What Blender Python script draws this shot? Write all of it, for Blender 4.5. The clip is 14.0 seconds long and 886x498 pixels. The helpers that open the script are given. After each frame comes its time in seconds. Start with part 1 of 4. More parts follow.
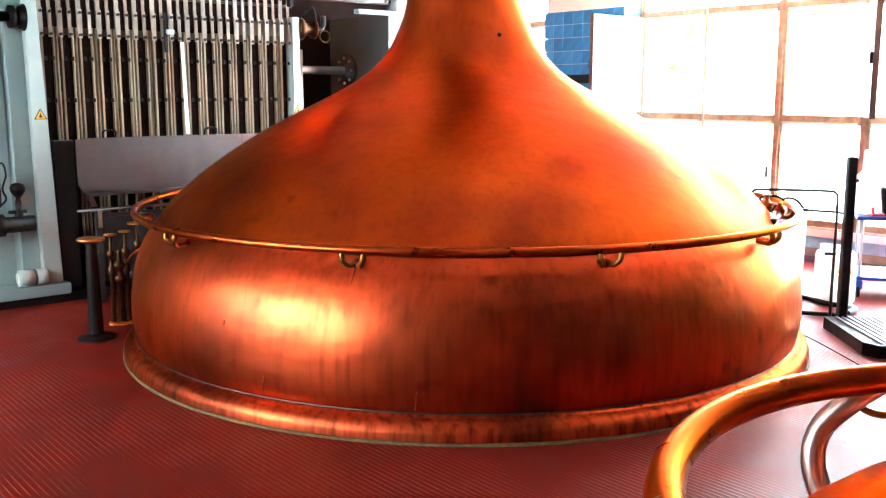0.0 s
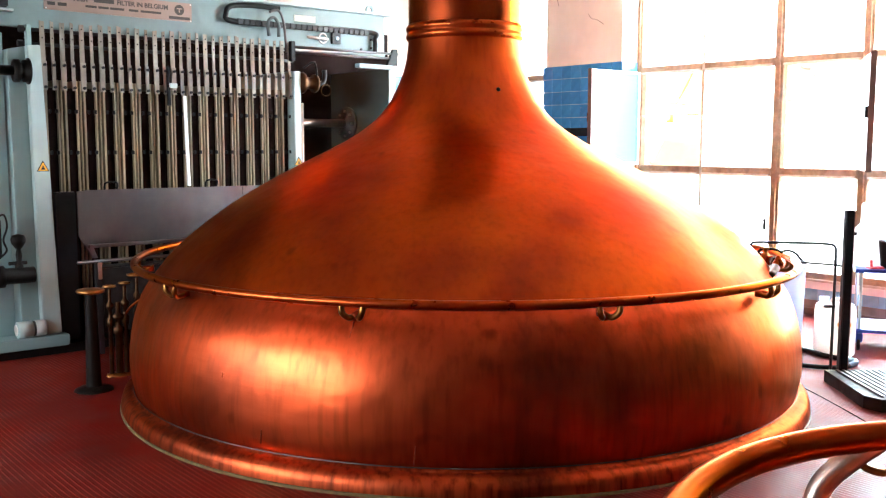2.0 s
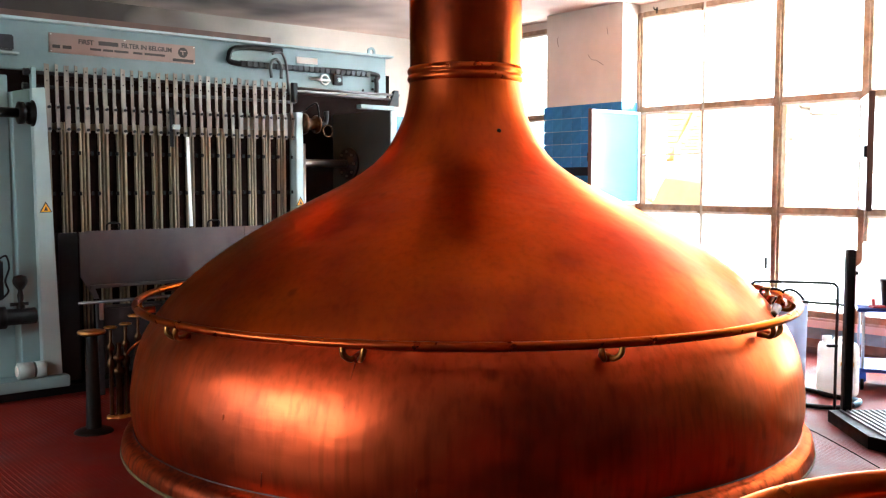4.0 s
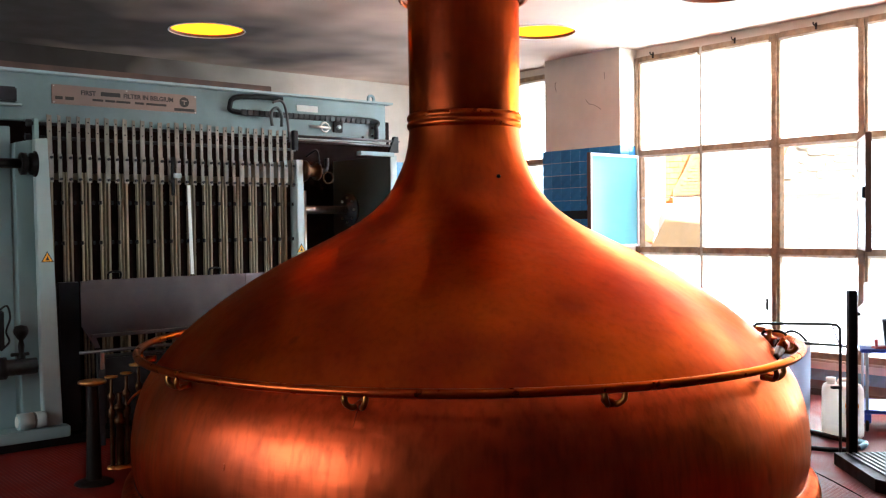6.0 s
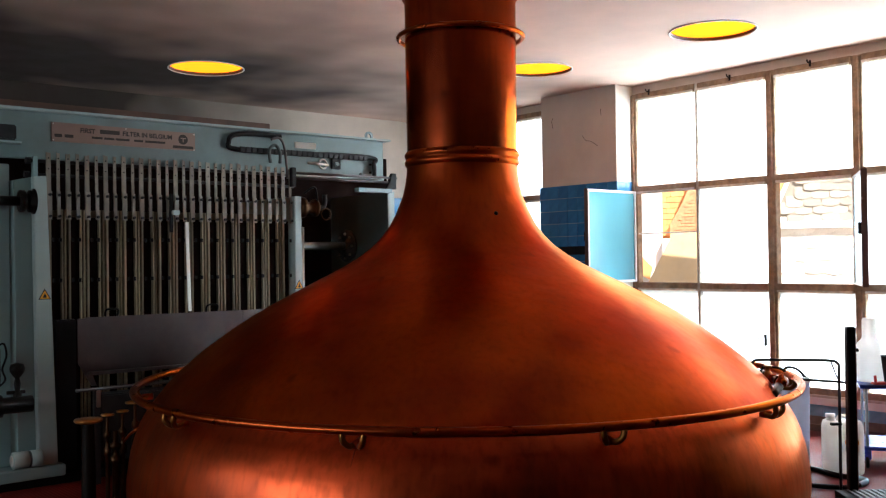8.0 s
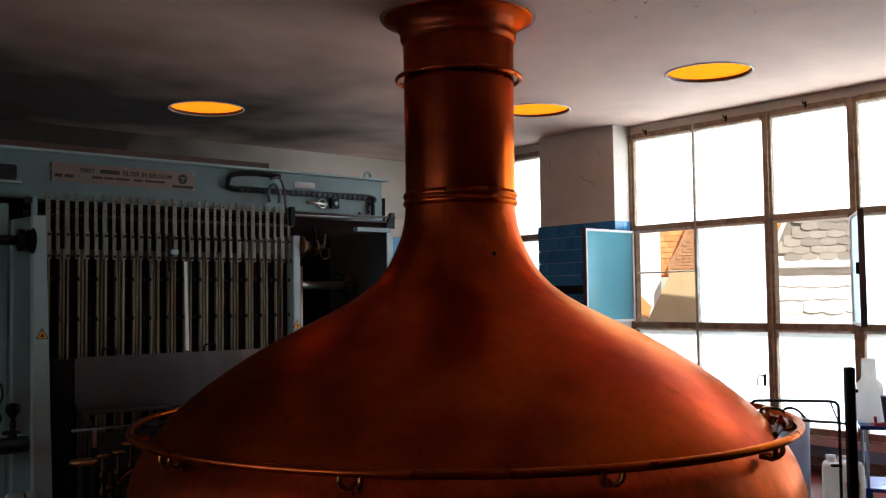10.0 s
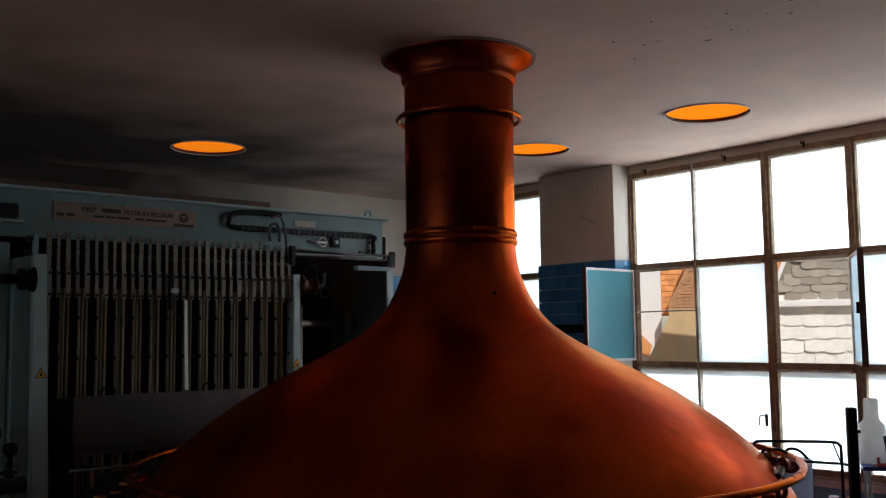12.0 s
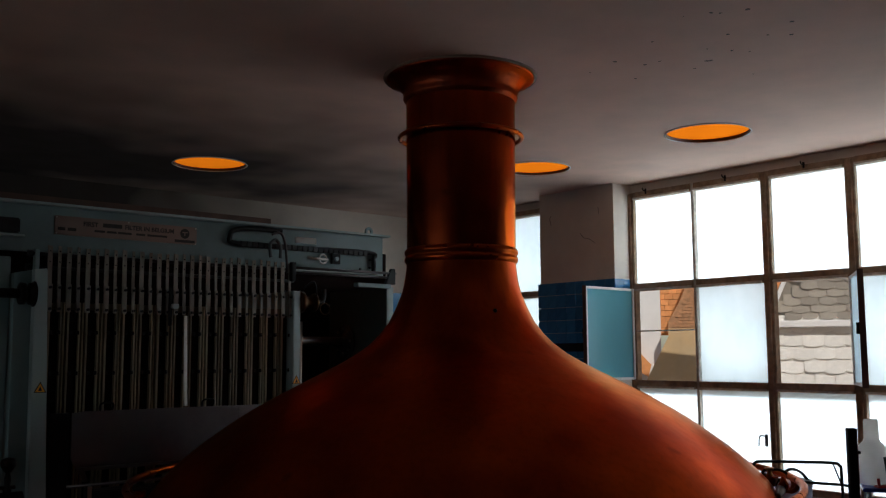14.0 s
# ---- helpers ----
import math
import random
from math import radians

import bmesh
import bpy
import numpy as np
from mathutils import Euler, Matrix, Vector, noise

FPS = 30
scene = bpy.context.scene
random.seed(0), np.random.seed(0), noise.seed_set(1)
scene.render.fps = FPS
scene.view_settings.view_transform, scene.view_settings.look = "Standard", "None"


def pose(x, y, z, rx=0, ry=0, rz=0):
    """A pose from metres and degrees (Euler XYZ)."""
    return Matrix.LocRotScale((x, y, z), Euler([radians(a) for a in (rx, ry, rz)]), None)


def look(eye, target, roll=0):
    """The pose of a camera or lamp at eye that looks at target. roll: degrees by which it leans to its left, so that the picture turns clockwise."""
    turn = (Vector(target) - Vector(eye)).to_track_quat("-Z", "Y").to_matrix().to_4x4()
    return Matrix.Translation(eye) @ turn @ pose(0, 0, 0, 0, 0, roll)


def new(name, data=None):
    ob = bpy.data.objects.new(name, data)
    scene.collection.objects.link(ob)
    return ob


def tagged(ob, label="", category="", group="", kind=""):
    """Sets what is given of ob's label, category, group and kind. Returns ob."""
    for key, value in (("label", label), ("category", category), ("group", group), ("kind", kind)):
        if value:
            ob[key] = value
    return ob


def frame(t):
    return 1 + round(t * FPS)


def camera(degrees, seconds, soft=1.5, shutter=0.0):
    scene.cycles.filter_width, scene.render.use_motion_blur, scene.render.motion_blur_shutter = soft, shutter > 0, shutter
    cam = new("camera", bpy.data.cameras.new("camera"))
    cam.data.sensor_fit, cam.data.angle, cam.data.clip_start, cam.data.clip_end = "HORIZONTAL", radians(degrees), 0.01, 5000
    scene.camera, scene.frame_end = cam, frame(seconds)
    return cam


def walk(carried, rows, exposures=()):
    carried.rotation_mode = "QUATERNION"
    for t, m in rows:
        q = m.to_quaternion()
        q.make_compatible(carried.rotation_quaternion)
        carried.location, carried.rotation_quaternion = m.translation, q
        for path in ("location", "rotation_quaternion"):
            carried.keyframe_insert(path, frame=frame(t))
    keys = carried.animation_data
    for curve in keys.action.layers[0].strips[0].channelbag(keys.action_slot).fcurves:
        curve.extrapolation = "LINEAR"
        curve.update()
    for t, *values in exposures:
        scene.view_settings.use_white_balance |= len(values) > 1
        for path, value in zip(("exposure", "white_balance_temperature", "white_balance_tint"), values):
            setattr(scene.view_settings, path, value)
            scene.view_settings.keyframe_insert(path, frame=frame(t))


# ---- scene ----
cam = camera(50.03, 14.0, 1.2)
PATH = [
    (0, pose(0.0000, 0.0239, 1.6467, 80.676, -0.019, 0.039)),
    (0.5, pose(0.0011, 0.0213, 1.6520, 81.556, -0.087, 0.011)),
    (1, pose(0.0007, 0.0188, 1.6552, 82.405, -0.109, 0.009)),
    (1.5, pose(0.0027, 0.0183, 1.6560, 83.069, -0.126, 0.046)),
    (2, pose(0.0009, 0.0145, 1.6571, 83.742, -0.117, 0.022)),
    (2.5, pose(0.0025, 0.0138, 1.6629, 84.362, -0.067, 0.032)),
    (3, pose(0.0025, 0.0132, 1.6665, 84.887, -0.062, 0.063)),
    (5.5, pose(0.0030, 0.0046, 1.6856, 87.991, 0.434, 0.152)),
    (6, pose(0.0018, 0.0029, 1.6884, 88.651, 0.649, 0.121)),
    (6.5, pose(-0.0000, 0.0016, 1.6936, 89.183, 0.702, 0.098)),
    (7, pose(0.0023, 0.0030, 1.6982, 89.673, 0.710, 0.067)),
    (7.5, pose(-0.0000, 0.0000, 1.7000, 90.212, 0.751, -0.000)),
    (10, pose(0.0029, -0.0133, 1.7168, 93.028, 0.690, -0.109)),
    (10.5, pose(0.0033, -0.0137, 1.7191, 93.687, 0.661, -0.120)),
    (11, pose(-0.0004, -0.0170, 1.7259, 94.134, 0.650, -0.148)),
    (11.5, pose(0.0005, -0.0190, 1.7251, 94.696, 0.637, -0.132)),
    (12, pose(0.0020, -0.0229, 1.7266, 95.310, 0.626, -0.106)),
    (12.5, pose(0.0017, -0.0278, 1.7320, 95.753, 0.545, -0.112)),
    (13, pose(-0.0013, -0.0303, 1.7283, 96.086, 0.417, -0.138)),
    (13.5, pose(-0.0061, -0.0302, 1.7203, 96.351, 0.405, -0.161)),
    (14, pose(-0.0090, -0.0318, 1.7224, 96.389, 0.208, -0.194)),
]
EXPOSURES = [(0, 4.0), (1.5, 3.55), (3, 3.1), (5.5, 2.25), (7.5, 1.5), (10, 0.3), (11, -0.15), (12.5, -0.8), (14, -1.1)]
walk(cam, PATH, EXPOSURES)

# ---- world, sun and window light ----
ROOM = pose(-2.929, 7.526, 0, 0, 0, 40)   # room frame: x along the filter wall, y into that wall
world = bpy.data.worlds.new("sky")
scene.world = world
world.use_nodes = True
wn = world.node_tree.nodes
sky = wn.new("ShaderNodeTexSky")
sky.sky_type, sky.sun_disc = "NISHITA", False
sky.sun_elevation, sky.sun_rotation = radians(40), radians(168)
wn["Background"].inputs["Strength"].default_value = 0.15
world.node_tree.links.new(sky.outputs[0], wn["Background"].inputs["Color"])
sun = new("sun", bpy.data.lights.new("sun", "SUN"))
sun.data.energy, sun.data.angle, sun.data.color = 5.0, radians(0.6), (1.0, 0.95, 0.87)
sun.matrix_world = ROOM @ look((-3.5, -6.5, 6.2), (0, 0, 0))


def window_light(name, x, y0, y1, z0, z1, inward, power, rise=0.0, spread=180):
    """A sheet of daylight just outside the glass, shining into the room along x; rise: how far it leans upwards."""
    data = bpy.data.lights.new(name, "AREA")
    data.shape, data.size, data.size_y = "RECTANGLE", abs(y1 - y0), (z1 - z0) * 1.02
    data.energy, data.color = power * abs(y1 - y0) * (z1 - z0), (0.93, 0.97, 1.0)
    data.spread = radians(spread)
    mid = Vector((x - inward * 0.08, (y0 + y1) / 2, (z0 + z1) / 2))
    new(name, data).matrix_world = ROOM @ look(mid, mid + Vector((inward, 0, rise)))


WX = 6.162                       # inner plane of the window wall
DAY = 10.0
window_light("daylight_top", WX + 0.10, -0.58, -5.07, 2.46, 3.56, -1, DAY * 2.3, 0.32)
window_light("daylight_low", WX + 0.28, -0.40, -5.07, 0.34, 1.38, -1, DAY * 2.0, -0.7, 110)
window_light("daylight_mid", WX + 0.10, -1.45, -2.40, 1.42, 2.46, -1, DAY)
window_light("daylight_side", WX + 0.10, -3.24, -5.07, 1.42, 2.46, -1, DAY)
window_light("daylight_bay", WX + 0.10, -5.17, -7.00, 1.42, 2.60, -1, DAY * 0.32, -0.15, 150)
window_light("daylight_corner", WX + 0.10, 0.55, 2.36, 0.36, 3.53, -1, DAY * 0.95)
window_light("daylight_west", -7.15, -0.3, -5.3, 0.95, 2.85, 1, DAY * 0.38, -0.6, 115)
window_light("daylight_west_side", -7.15, 1.4, -0.1, 0.95, 2.85, 1, DAY * 0.22, -0.6, 110)


# ---- materials ----
def material(name, colour, rough=0.6, metal=0.0, vary=0.15, scale=6.0, bump=0.0, bump_scale=60.0, stain=None, stain_scale=1.5,
             stain_amount=0.5, rough_vary=0.1, stretch=(1, 1, 1), spec=0.5, coat=0.0, per_object=0.0, stain_detail=8):
    m = bpy.data.materials.new(name)
    m.use_nodes = True
    nt = m.node_tree
    n, l = nt.nodes, nt.links
    b = n["Principled BSDF"]
    b.inputs["Metallic"].default_value = metal
    b.inputs["Specular IOR Level"].default_value = spec
    b.inputs["Coat Weight"].default_value, b.inputs["Coat Roughness"].default_value = coat, 0.28
    tc = n.new("ShaderNodeTexCoord")
    mp = n.new("ShaderNodeMapping")
    mp.inputs["Scale"].default_value = stretch
    l.new(tc.outputs["Object"], mp.inputs["Vector"])
    fine = n.new("ShaderNodeTexNoise")
    fine.inputs["Scale"].default_value, fine.inputs["Detail"].default_value = scale, 6
    l.new(mp.outputs[0], fine.inputs["Vector"])
    ramp = n.new("ShaderNodeValToRGB")
    ramp.color_ramp.elements[0].position, ramp.color_ramp.elements[1].position = 0.3, 0.7
    ramp.color_ramp.elements[0].color = (*[max(0, v * (1 - vary)) for v in colour], 1)
    ramp.color_ramp.elements[1].color = (*[min(1, v * (1 + vary)) for v in colour], 1)
    l.new(fine.outputs[0], ramp.inputs[0])
    out = ramp.outputs[0]
    if stain:
        big = n.new("ShaderNodeTexNoise")
        big.inputs["Scale"].default_value, big.inputs["Detail"].default_value = stain_scale, stain_detail
        big.inputs["Roughness"].default_value = 0.65
        l.new(mp.outputs[0], big.inputs["Vector"])
        r2 = n.new("ShaderNodeMapRange")
        r2.inputs[1].default_value, r2.inputs[2].default_value = 0.42, 0.76
        r2.inputs[4].default_value = stain_amount
        l.new(big.outputs[0], r2.inputs[0])
        mix = n.new("ShaderNodeMixRGB")
        l.new(r2.outputs[0], mix.inputs[0])
        l.new(out, mix.inputs[1])
        mix.inputs[2].default_value = (*stain, 1)
        out = mix.outputs[0]
    if per_object:
        info = n.new("ShaderNodeObjectInfo")
        hs = n.new("ShaderNodeHueSaturation")
        r3 = n.new("ShaderNodeMapRange")
        r3.inputs[3].default_value, r3.inputs[4].default_value = 1 - per_object, 1 + per_object
        l.new(info.outputs["Random"], r3.inputs[0])
        l.new(r3.outputs[0], hs.inputs["Value"])
        l.new(out, hs.inputs["Color"])
        out = hs.outputs[0]
    l.new(out, b.inputs["Base Color"])
    rr = n.new("ShaderNodeMapRange")
    rr.inputs[1].default_value, rr.inputs[2].default_value = 0.25, 0.75
    rr.inputs[3].default_value, rr.inputs[4].default_value = max(0.02, rough - rough_vary), min(1, rough + rough_vary)
    l.new(fine.outputs[0], rr.inputs[0])
    l.new(rr.outputs[0], b.inputs["Roughness"])
    if bump:
        bn = n.new("ShaderNodeTexNoise")
        bn.inputs["Scale"].default_value, bn.inputs["Detail"].default_value = bump_scale, 4
        l.new(mp.outputs[0], bn.inputs["Vector"])
        bp = n.new("ShaderNodeBump")
        bp.inputs["Strength"].default_value, bp.inputs["Distance"].default_value = bump, 0.01
        l.new(bn.outputs[0], bp.inputs["Height"])
        l.new(bp.outputs[0], b.inputs["Normal"])
    return m


def glowing(name, colour, strength):
    m = bpy.data.materials.new(name)
    m.use_nodes = True
    b = m.node_tree.nodes["Principled BSDF"]
    b.inputs["Base Color"].default_value = (*colour, 1)
    b.inputs["Emission Color"].default_value = (*colour, 1)
    b.inputs["Specular IOR Level"].default_value = 0.0
    b.inputs["Emission Strength"].default_value = strength
    return m


def pane_glass(name, tint, clear, rough=0.15, film=0.0):
    """Frosted pane: part clear, part scattering, with a faint gloss."""
    m = bpy.data.materials.new(name)
    m.use_nodes = True
    nt = m.node_tree
    n, l = nt.nodes, nt.links
    n.remove(n["Principled BSDF"])
    tr, tl, gl = n.new("ShaderNodeBsdfTransparent"), n.new("ShaderNodeBsdfTranslucent"), n.new("ShaderNodeBsdfGlossy")
    noise_tex, ramp = n.new("ShaderNodeTexNoise"), n.new("ShaderNodeValToRGB")
    noise_tex.inputs["Scale"].default_value, noise_tex.inputs["Detail"].default_value = 2.2, 7
    ramp.color_ramp.elements[0].position, ramp.color_ramp.elements[1].position = 0.25, 0.6
    ramp.color_ramp.elements[0].color = (*[0.86 * v for v in tint], 1)
    ramp.color_ramp.elements[1].color = (*tint, 1)
    l.new(noise_tex.outputs[0], ramp.inputs[0])
    l.new(ramp.outputs[0], tr.inputs[0])
    l.new(ramp.outputs[0], tl.inputs[0])
    gl.inputs["Roughness"].default_value = rough
    a, b = n.new("ShaderNodeMixShader"), n.new("ShaderNodeMixShader")
    a.inputs[0].default_value = 1 - clear
    b.inputs[0].default_value = 0.05
    l.new(tr.outputs[0], a.inputs[1])
    l.new(tl.outputs[0], a.inputs[2])
    if film:
        df, c = n.new("ShaderNodeBsdfDiffuse"), n.new("ShaderNodeMixShader")
        df.inputs[0].default_value = (*tint, 1)
        c.inputs[0].default_value = film
        l.new(a.outputs[0], c.inputs[1])
        l.new(df.outputs[0], c.inputs[2])
        a = c
    l.new(a.outputs[0], b.inputs[1])
    l.new(gl.outputs[0], b.inputs[2])
    l.new(b.outputs[0], n["Material Output"].inputs["Surface"])
    return m



def copper(name, base, dull, rough, mottle, streak, hammer, coat, edge):
    """Hand-worked copper: soft mottling, upright brush marks, shallow hammer dents and a thin lacquer."""
    m = bpy.data.materials.new(name)
    m.use_nodes = True
    n, l = m.node_tree.nodes, m.node_tree.links
    b = n["Principled BSDF"]
    b.inputs["Metallic"].default_value = 1.0
    b.inputs["Coat Weight"].default_value, b.inputs["Coat Roughness"].default_value = coat, 0.3
    b.inputs["Specular Tint"].default_value = (*edge, 1)
    tc = n.new("ShaderNodeTexCoord")

    def grain(scale, detail, stretch):
        mp, tx = n.new("ShaderNodeMapping"), n.new("ShaderNodeTexNoise")
        mp.inputs["Scale"].default_value = stretch
        tx.inputs["Scale"].default_value, tx.inputs["Detail"].default_value = scale, detail
        l.new(tc.outputs["Object"], mp.inputs["Vector"])
        l.new(mp.outputs[0], tx.inputs["Vector"])
        return tx.outputs[0]

    def between(value, lo, hi, to_lo, to_hi):
        r = n.new("ShaderNodeMapRange")
        for k, v in enumerate((lo, hi, to_lo, to_hi)):
            r.inputs[k + 1].default_value = v
        l.new(value, r.inputs[0])
        return r.outputs[0]

    cloud, brush, speck = grain(1.7, 3, (1, 1, 1)), grain(26, 3, (1, 1, 0.07)), grain(7, 2, (1, 1, 1))
    weave = grain(30, 2, (0.12, 0.12, 1))
    mix, mix2 = n.new("ShaderNodeMixRGB"), n.new("ShaderNodeMixRGB")
    l.new(between(cloud, 0.36, 0.68, 0.0, mottle), mix.inputs[0])
    mix.inputs[1].default_value, mix.inputs[2].default_value = (*base, 1), (*dull, 1)
    l.new(between(brush, 0.45, 0.75, 0.0, streak), mix2.inputs[0])
    l.new(mix.outputs[0], mix2.inputs[1])
    mix2.inputs[2].default_value = (*[v * 0.55 for v in dull], 1)
    spots, mix3 = grain(5.5, 1, (1, 1, 1)), n.new("ShaderNodeMixRGB")
    l.new(between(spots, 0.72, 0.80, 0.0, 0.45), mix3.inputs[0])
    l.new(mix2.outputs[0], mix3.inputs[1])
    mix3.inputs[2].default_value = (*[v * 0.35 for v in dull], 1)
    l.new(mix3.outputs[0], b.inputs["Base Color"])
    add = n.new("ShaderNodeMath")
    add.operation = "ADD"
    l.new(between(speck, 0.3, 0.7, rough - 0.015, rough + 0.03), add.inputs[0])
    l.new(between(cloud, 0.3, 0.7, -0.01, 0.05), add.inputs[1])
    l.new(add.outputs[0], b.inputs["Roughness"])
    dents, marks, rows = n.new("ShaderNodeBump"), n.new("ShaderNodeBump"), n.new("ShaderNodeBump")
    for bump, height, strength, distance in ((dents, grain(4.5, 2, (1, 1, 1)), hammer, 0.02), (marks, brush, hammer * 0.5, 0.002), (rows, weave, hammer * 0.9, 0.002)):
        bump.inputs["Strength"].default_value, bump.inputs["Distance"].default_value = strength, distance
        l.new(height, bump.inputs["Height"])
    l.new(dents.outputs[0], marks.inputs["Normal"])
    l.new(marks.outputs[0], rows.inputs["Normal"])
    l.new(rows.outputs[0], b.inputs["Normal"])
    return m


COPPER = copper("hood_copper", (0.46, 0.074, 0.008), (0.24, 0.030, 0.009), 0.31, 1.0, 0.30, 0.34, 0.11, (0.74, 0.39, 0.13))
NECK_COPPER = copper("neck_copper", (0.40, 0.060, 0.012), (0.15, 0.020, 0.007), 0.19, 0.8, 0.30, 0.14, 0.08, (0.84, 0.47, 0.20))
BODY_COPPER = copper("body_copper", (0.62, 0.084, 0.022), (0.16, 0.023, 0.008), 0.33, 0.85, 0.40, 0.46, 0.17, (0.92, 0.52, 0.33))
SKIRT_COPPER = copper("skirt_copper", (0.62, 0.095, 0.03), (0.12, 0.022, 0.011), 0.38, 0.9, 0.9, 0.3, 0.0, (0.78, 0.50, 0.44))
RAIL_COPPER = material("rail_copper", (0.37, 0.064, 0.015), 0.29, 1.0, 0.15, 14, 0, 40, (0.26, 0.055, 0.018), 6, 0.7, 0.03)
RAIL_COPPER.node_tree.nodes["Principled BSDF"].inputs["Specular Tint"].default_value = (0.82, 0.52, 0.42, 1)
TINNED = material("tinned_copper", (0.55, 0.42, 0.38), 0.34, 1.0, 0.15, 14, 0, 40, (0.36, 0.22, 0.17), 6, 0.5, 0.03)
DARK_COPPER = material("aged_copper", (0.38, 0.065, 0.024), 0.43, 1.0, 0.25, 10, 0.10, 40, (0.09, 0.035, 0.028), 4, 0.85, 0.12, (1, 1, 0.4))
DARK_COPPER.node_tree.nodes["Principled BSDF"].inputs["Specular Tint"].default_value = (0.55, 0.33, 0.25, 1)
BRASS = material("brass", (0.55, 0.25, 0.07), 0.34, 1.0, 0.15, 12, 0, 40, (0.25, 0.12, 0.05), 9, 0.5, 0.04)
BRACKET = material("worn_dark_brass", (0.28, 0.115, 0.03), 0.34, 1.0, 0.2, 12, 0, 40, (0.10, 0.05, 0.02), 9, 0.6, 0.04)
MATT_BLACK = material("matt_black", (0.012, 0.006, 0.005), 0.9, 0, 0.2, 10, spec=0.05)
AGED_BRASS = material("aged_brass", (0.07, 0.032, 0.014), 0.42, 1.0, 0.3, 14, 0.05, 40, (0.04, 0.03, 0.025), 8, 0.7)
SEAL = material("yellow_sealant", (0.12, 0.08, 0.02), 0.8, 0, 0.4, 30, 0.3, 60, (0.03, 0.02, 0.015), 5, 0.9)
PLASTER = material("cream_plaster", (0.62, 0.53, 0.45), 0.9, 0, 0.06, 4, 0.1, 40, (0.52, 0.42, 0.33), 1.2, 0.35)
DARK_WALL = material("dark_wall_paint", (0.10, 0.085, 0.075), 0.8, 0, 0.1, 3, 0.1, 30)
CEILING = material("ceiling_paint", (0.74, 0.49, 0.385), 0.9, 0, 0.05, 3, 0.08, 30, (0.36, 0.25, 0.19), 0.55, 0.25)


def soot_and_shade(m, place, size, depth=0.9):
    """A ragged brown patch: soot stains, widened to paint in the dimness away from windows."""
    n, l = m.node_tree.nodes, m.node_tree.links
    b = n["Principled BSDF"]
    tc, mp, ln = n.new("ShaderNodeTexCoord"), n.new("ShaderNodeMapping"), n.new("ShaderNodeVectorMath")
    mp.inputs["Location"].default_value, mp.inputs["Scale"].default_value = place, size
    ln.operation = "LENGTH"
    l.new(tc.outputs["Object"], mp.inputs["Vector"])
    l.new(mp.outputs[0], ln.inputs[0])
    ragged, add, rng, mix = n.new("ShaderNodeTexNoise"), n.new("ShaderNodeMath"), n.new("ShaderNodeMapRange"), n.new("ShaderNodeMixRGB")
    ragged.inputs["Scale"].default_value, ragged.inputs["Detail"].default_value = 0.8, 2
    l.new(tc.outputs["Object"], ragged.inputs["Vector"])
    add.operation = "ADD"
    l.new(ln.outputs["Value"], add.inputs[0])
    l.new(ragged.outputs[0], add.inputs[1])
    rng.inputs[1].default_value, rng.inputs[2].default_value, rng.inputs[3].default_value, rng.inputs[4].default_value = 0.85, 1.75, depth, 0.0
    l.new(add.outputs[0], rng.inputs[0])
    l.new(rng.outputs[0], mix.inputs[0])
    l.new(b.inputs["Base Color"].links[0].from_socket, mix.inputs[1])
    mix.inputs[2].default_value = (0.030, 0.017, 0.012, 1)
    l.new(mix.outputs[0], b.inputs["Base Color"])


STEEL = material("steel", (0.56, 0.54, 0.51), 0.36, 1.0, 0.12, 16, 0.05, 90, (0.30, 0.24, 0.18), 7, 0.3, 0.05, (1, 1, 0.3))
SHEET = material("dull_steel_sheet", (0.115, 0.108, 0.112), 0.42, 1.0, 0.10, 5, 0.03, 70, (0.20, 0.18, 0.17), 3, 0.4)
DARK_STEEL = material("dark_steel", (0.025, 0.025, 0.027), 0.45, 0.2, 0.25, 12, 0.08, 60, spec=0.3)
DARK_PAINT = material("dark_grey_green_paint", (0.045, 0.058, 0.058), 0.5, 0, 0.06, 4, 0.03, 50, (0.03, 0.04, 0.04), 2, 0.4)
IRON = material("dark_iron", (0.006, 0.004, 0.003), 0.5, 0.0, 0.3, 12, 0.1, 50, spec=0.12)
BLACK = material("black_rubber", (0.007, 0.007, 0.008), 0.5, 0, 0.2, 10, spec=0.2)
STRAP = material("stained_steel_strap", (0.22, 0.20, 0.175), 0.5, 0.35, 0.25, 16, 0.05, 90, (0.15, 0.085, 0.045), 7, 0.7, 0.05, (1, 1, 0.4), per_object=0.15)
MACHINE = material("pale_blue_grey_paint", (0.21, 0.31, 0.32), 0.42, 0, 0.05, 4, 0.03, 50, (0.14, 0.20, 0.21), 2, 0.35)
# Darker copy of the machine paint; the girder's dimmer light is in the colour.
GIRDER_SHADED = material("shaded_blue_grey_paint", (0.15, 0.215, 0.22), 0.45, 0, 0.07, 4, 0.03, 50, (0.09, 0.12, 0.12), 2.5, 0.5)
WHITE_EDGE = material("pale_grey_paint", (0.33, 0.42, 0.42), 0.42, 0, 0.05, 5, 0.03, 50, (0.42, 0.42, 0.40), 3, 0.3)
PLATE = material("olive_filter_plate", (0.21, 0.17, 0.105), 0.6, 0, 0.22, 7, 0.08, 60, (0.16, 0.10, 0.06), 5, 0.6, 0.1, (1, 1, 0.2), per_object=0.4)
WHITE_CLOTH = material("white_cloth", (0.82, 0.82, 0.80), 0.9, 0, 0.05, 8)
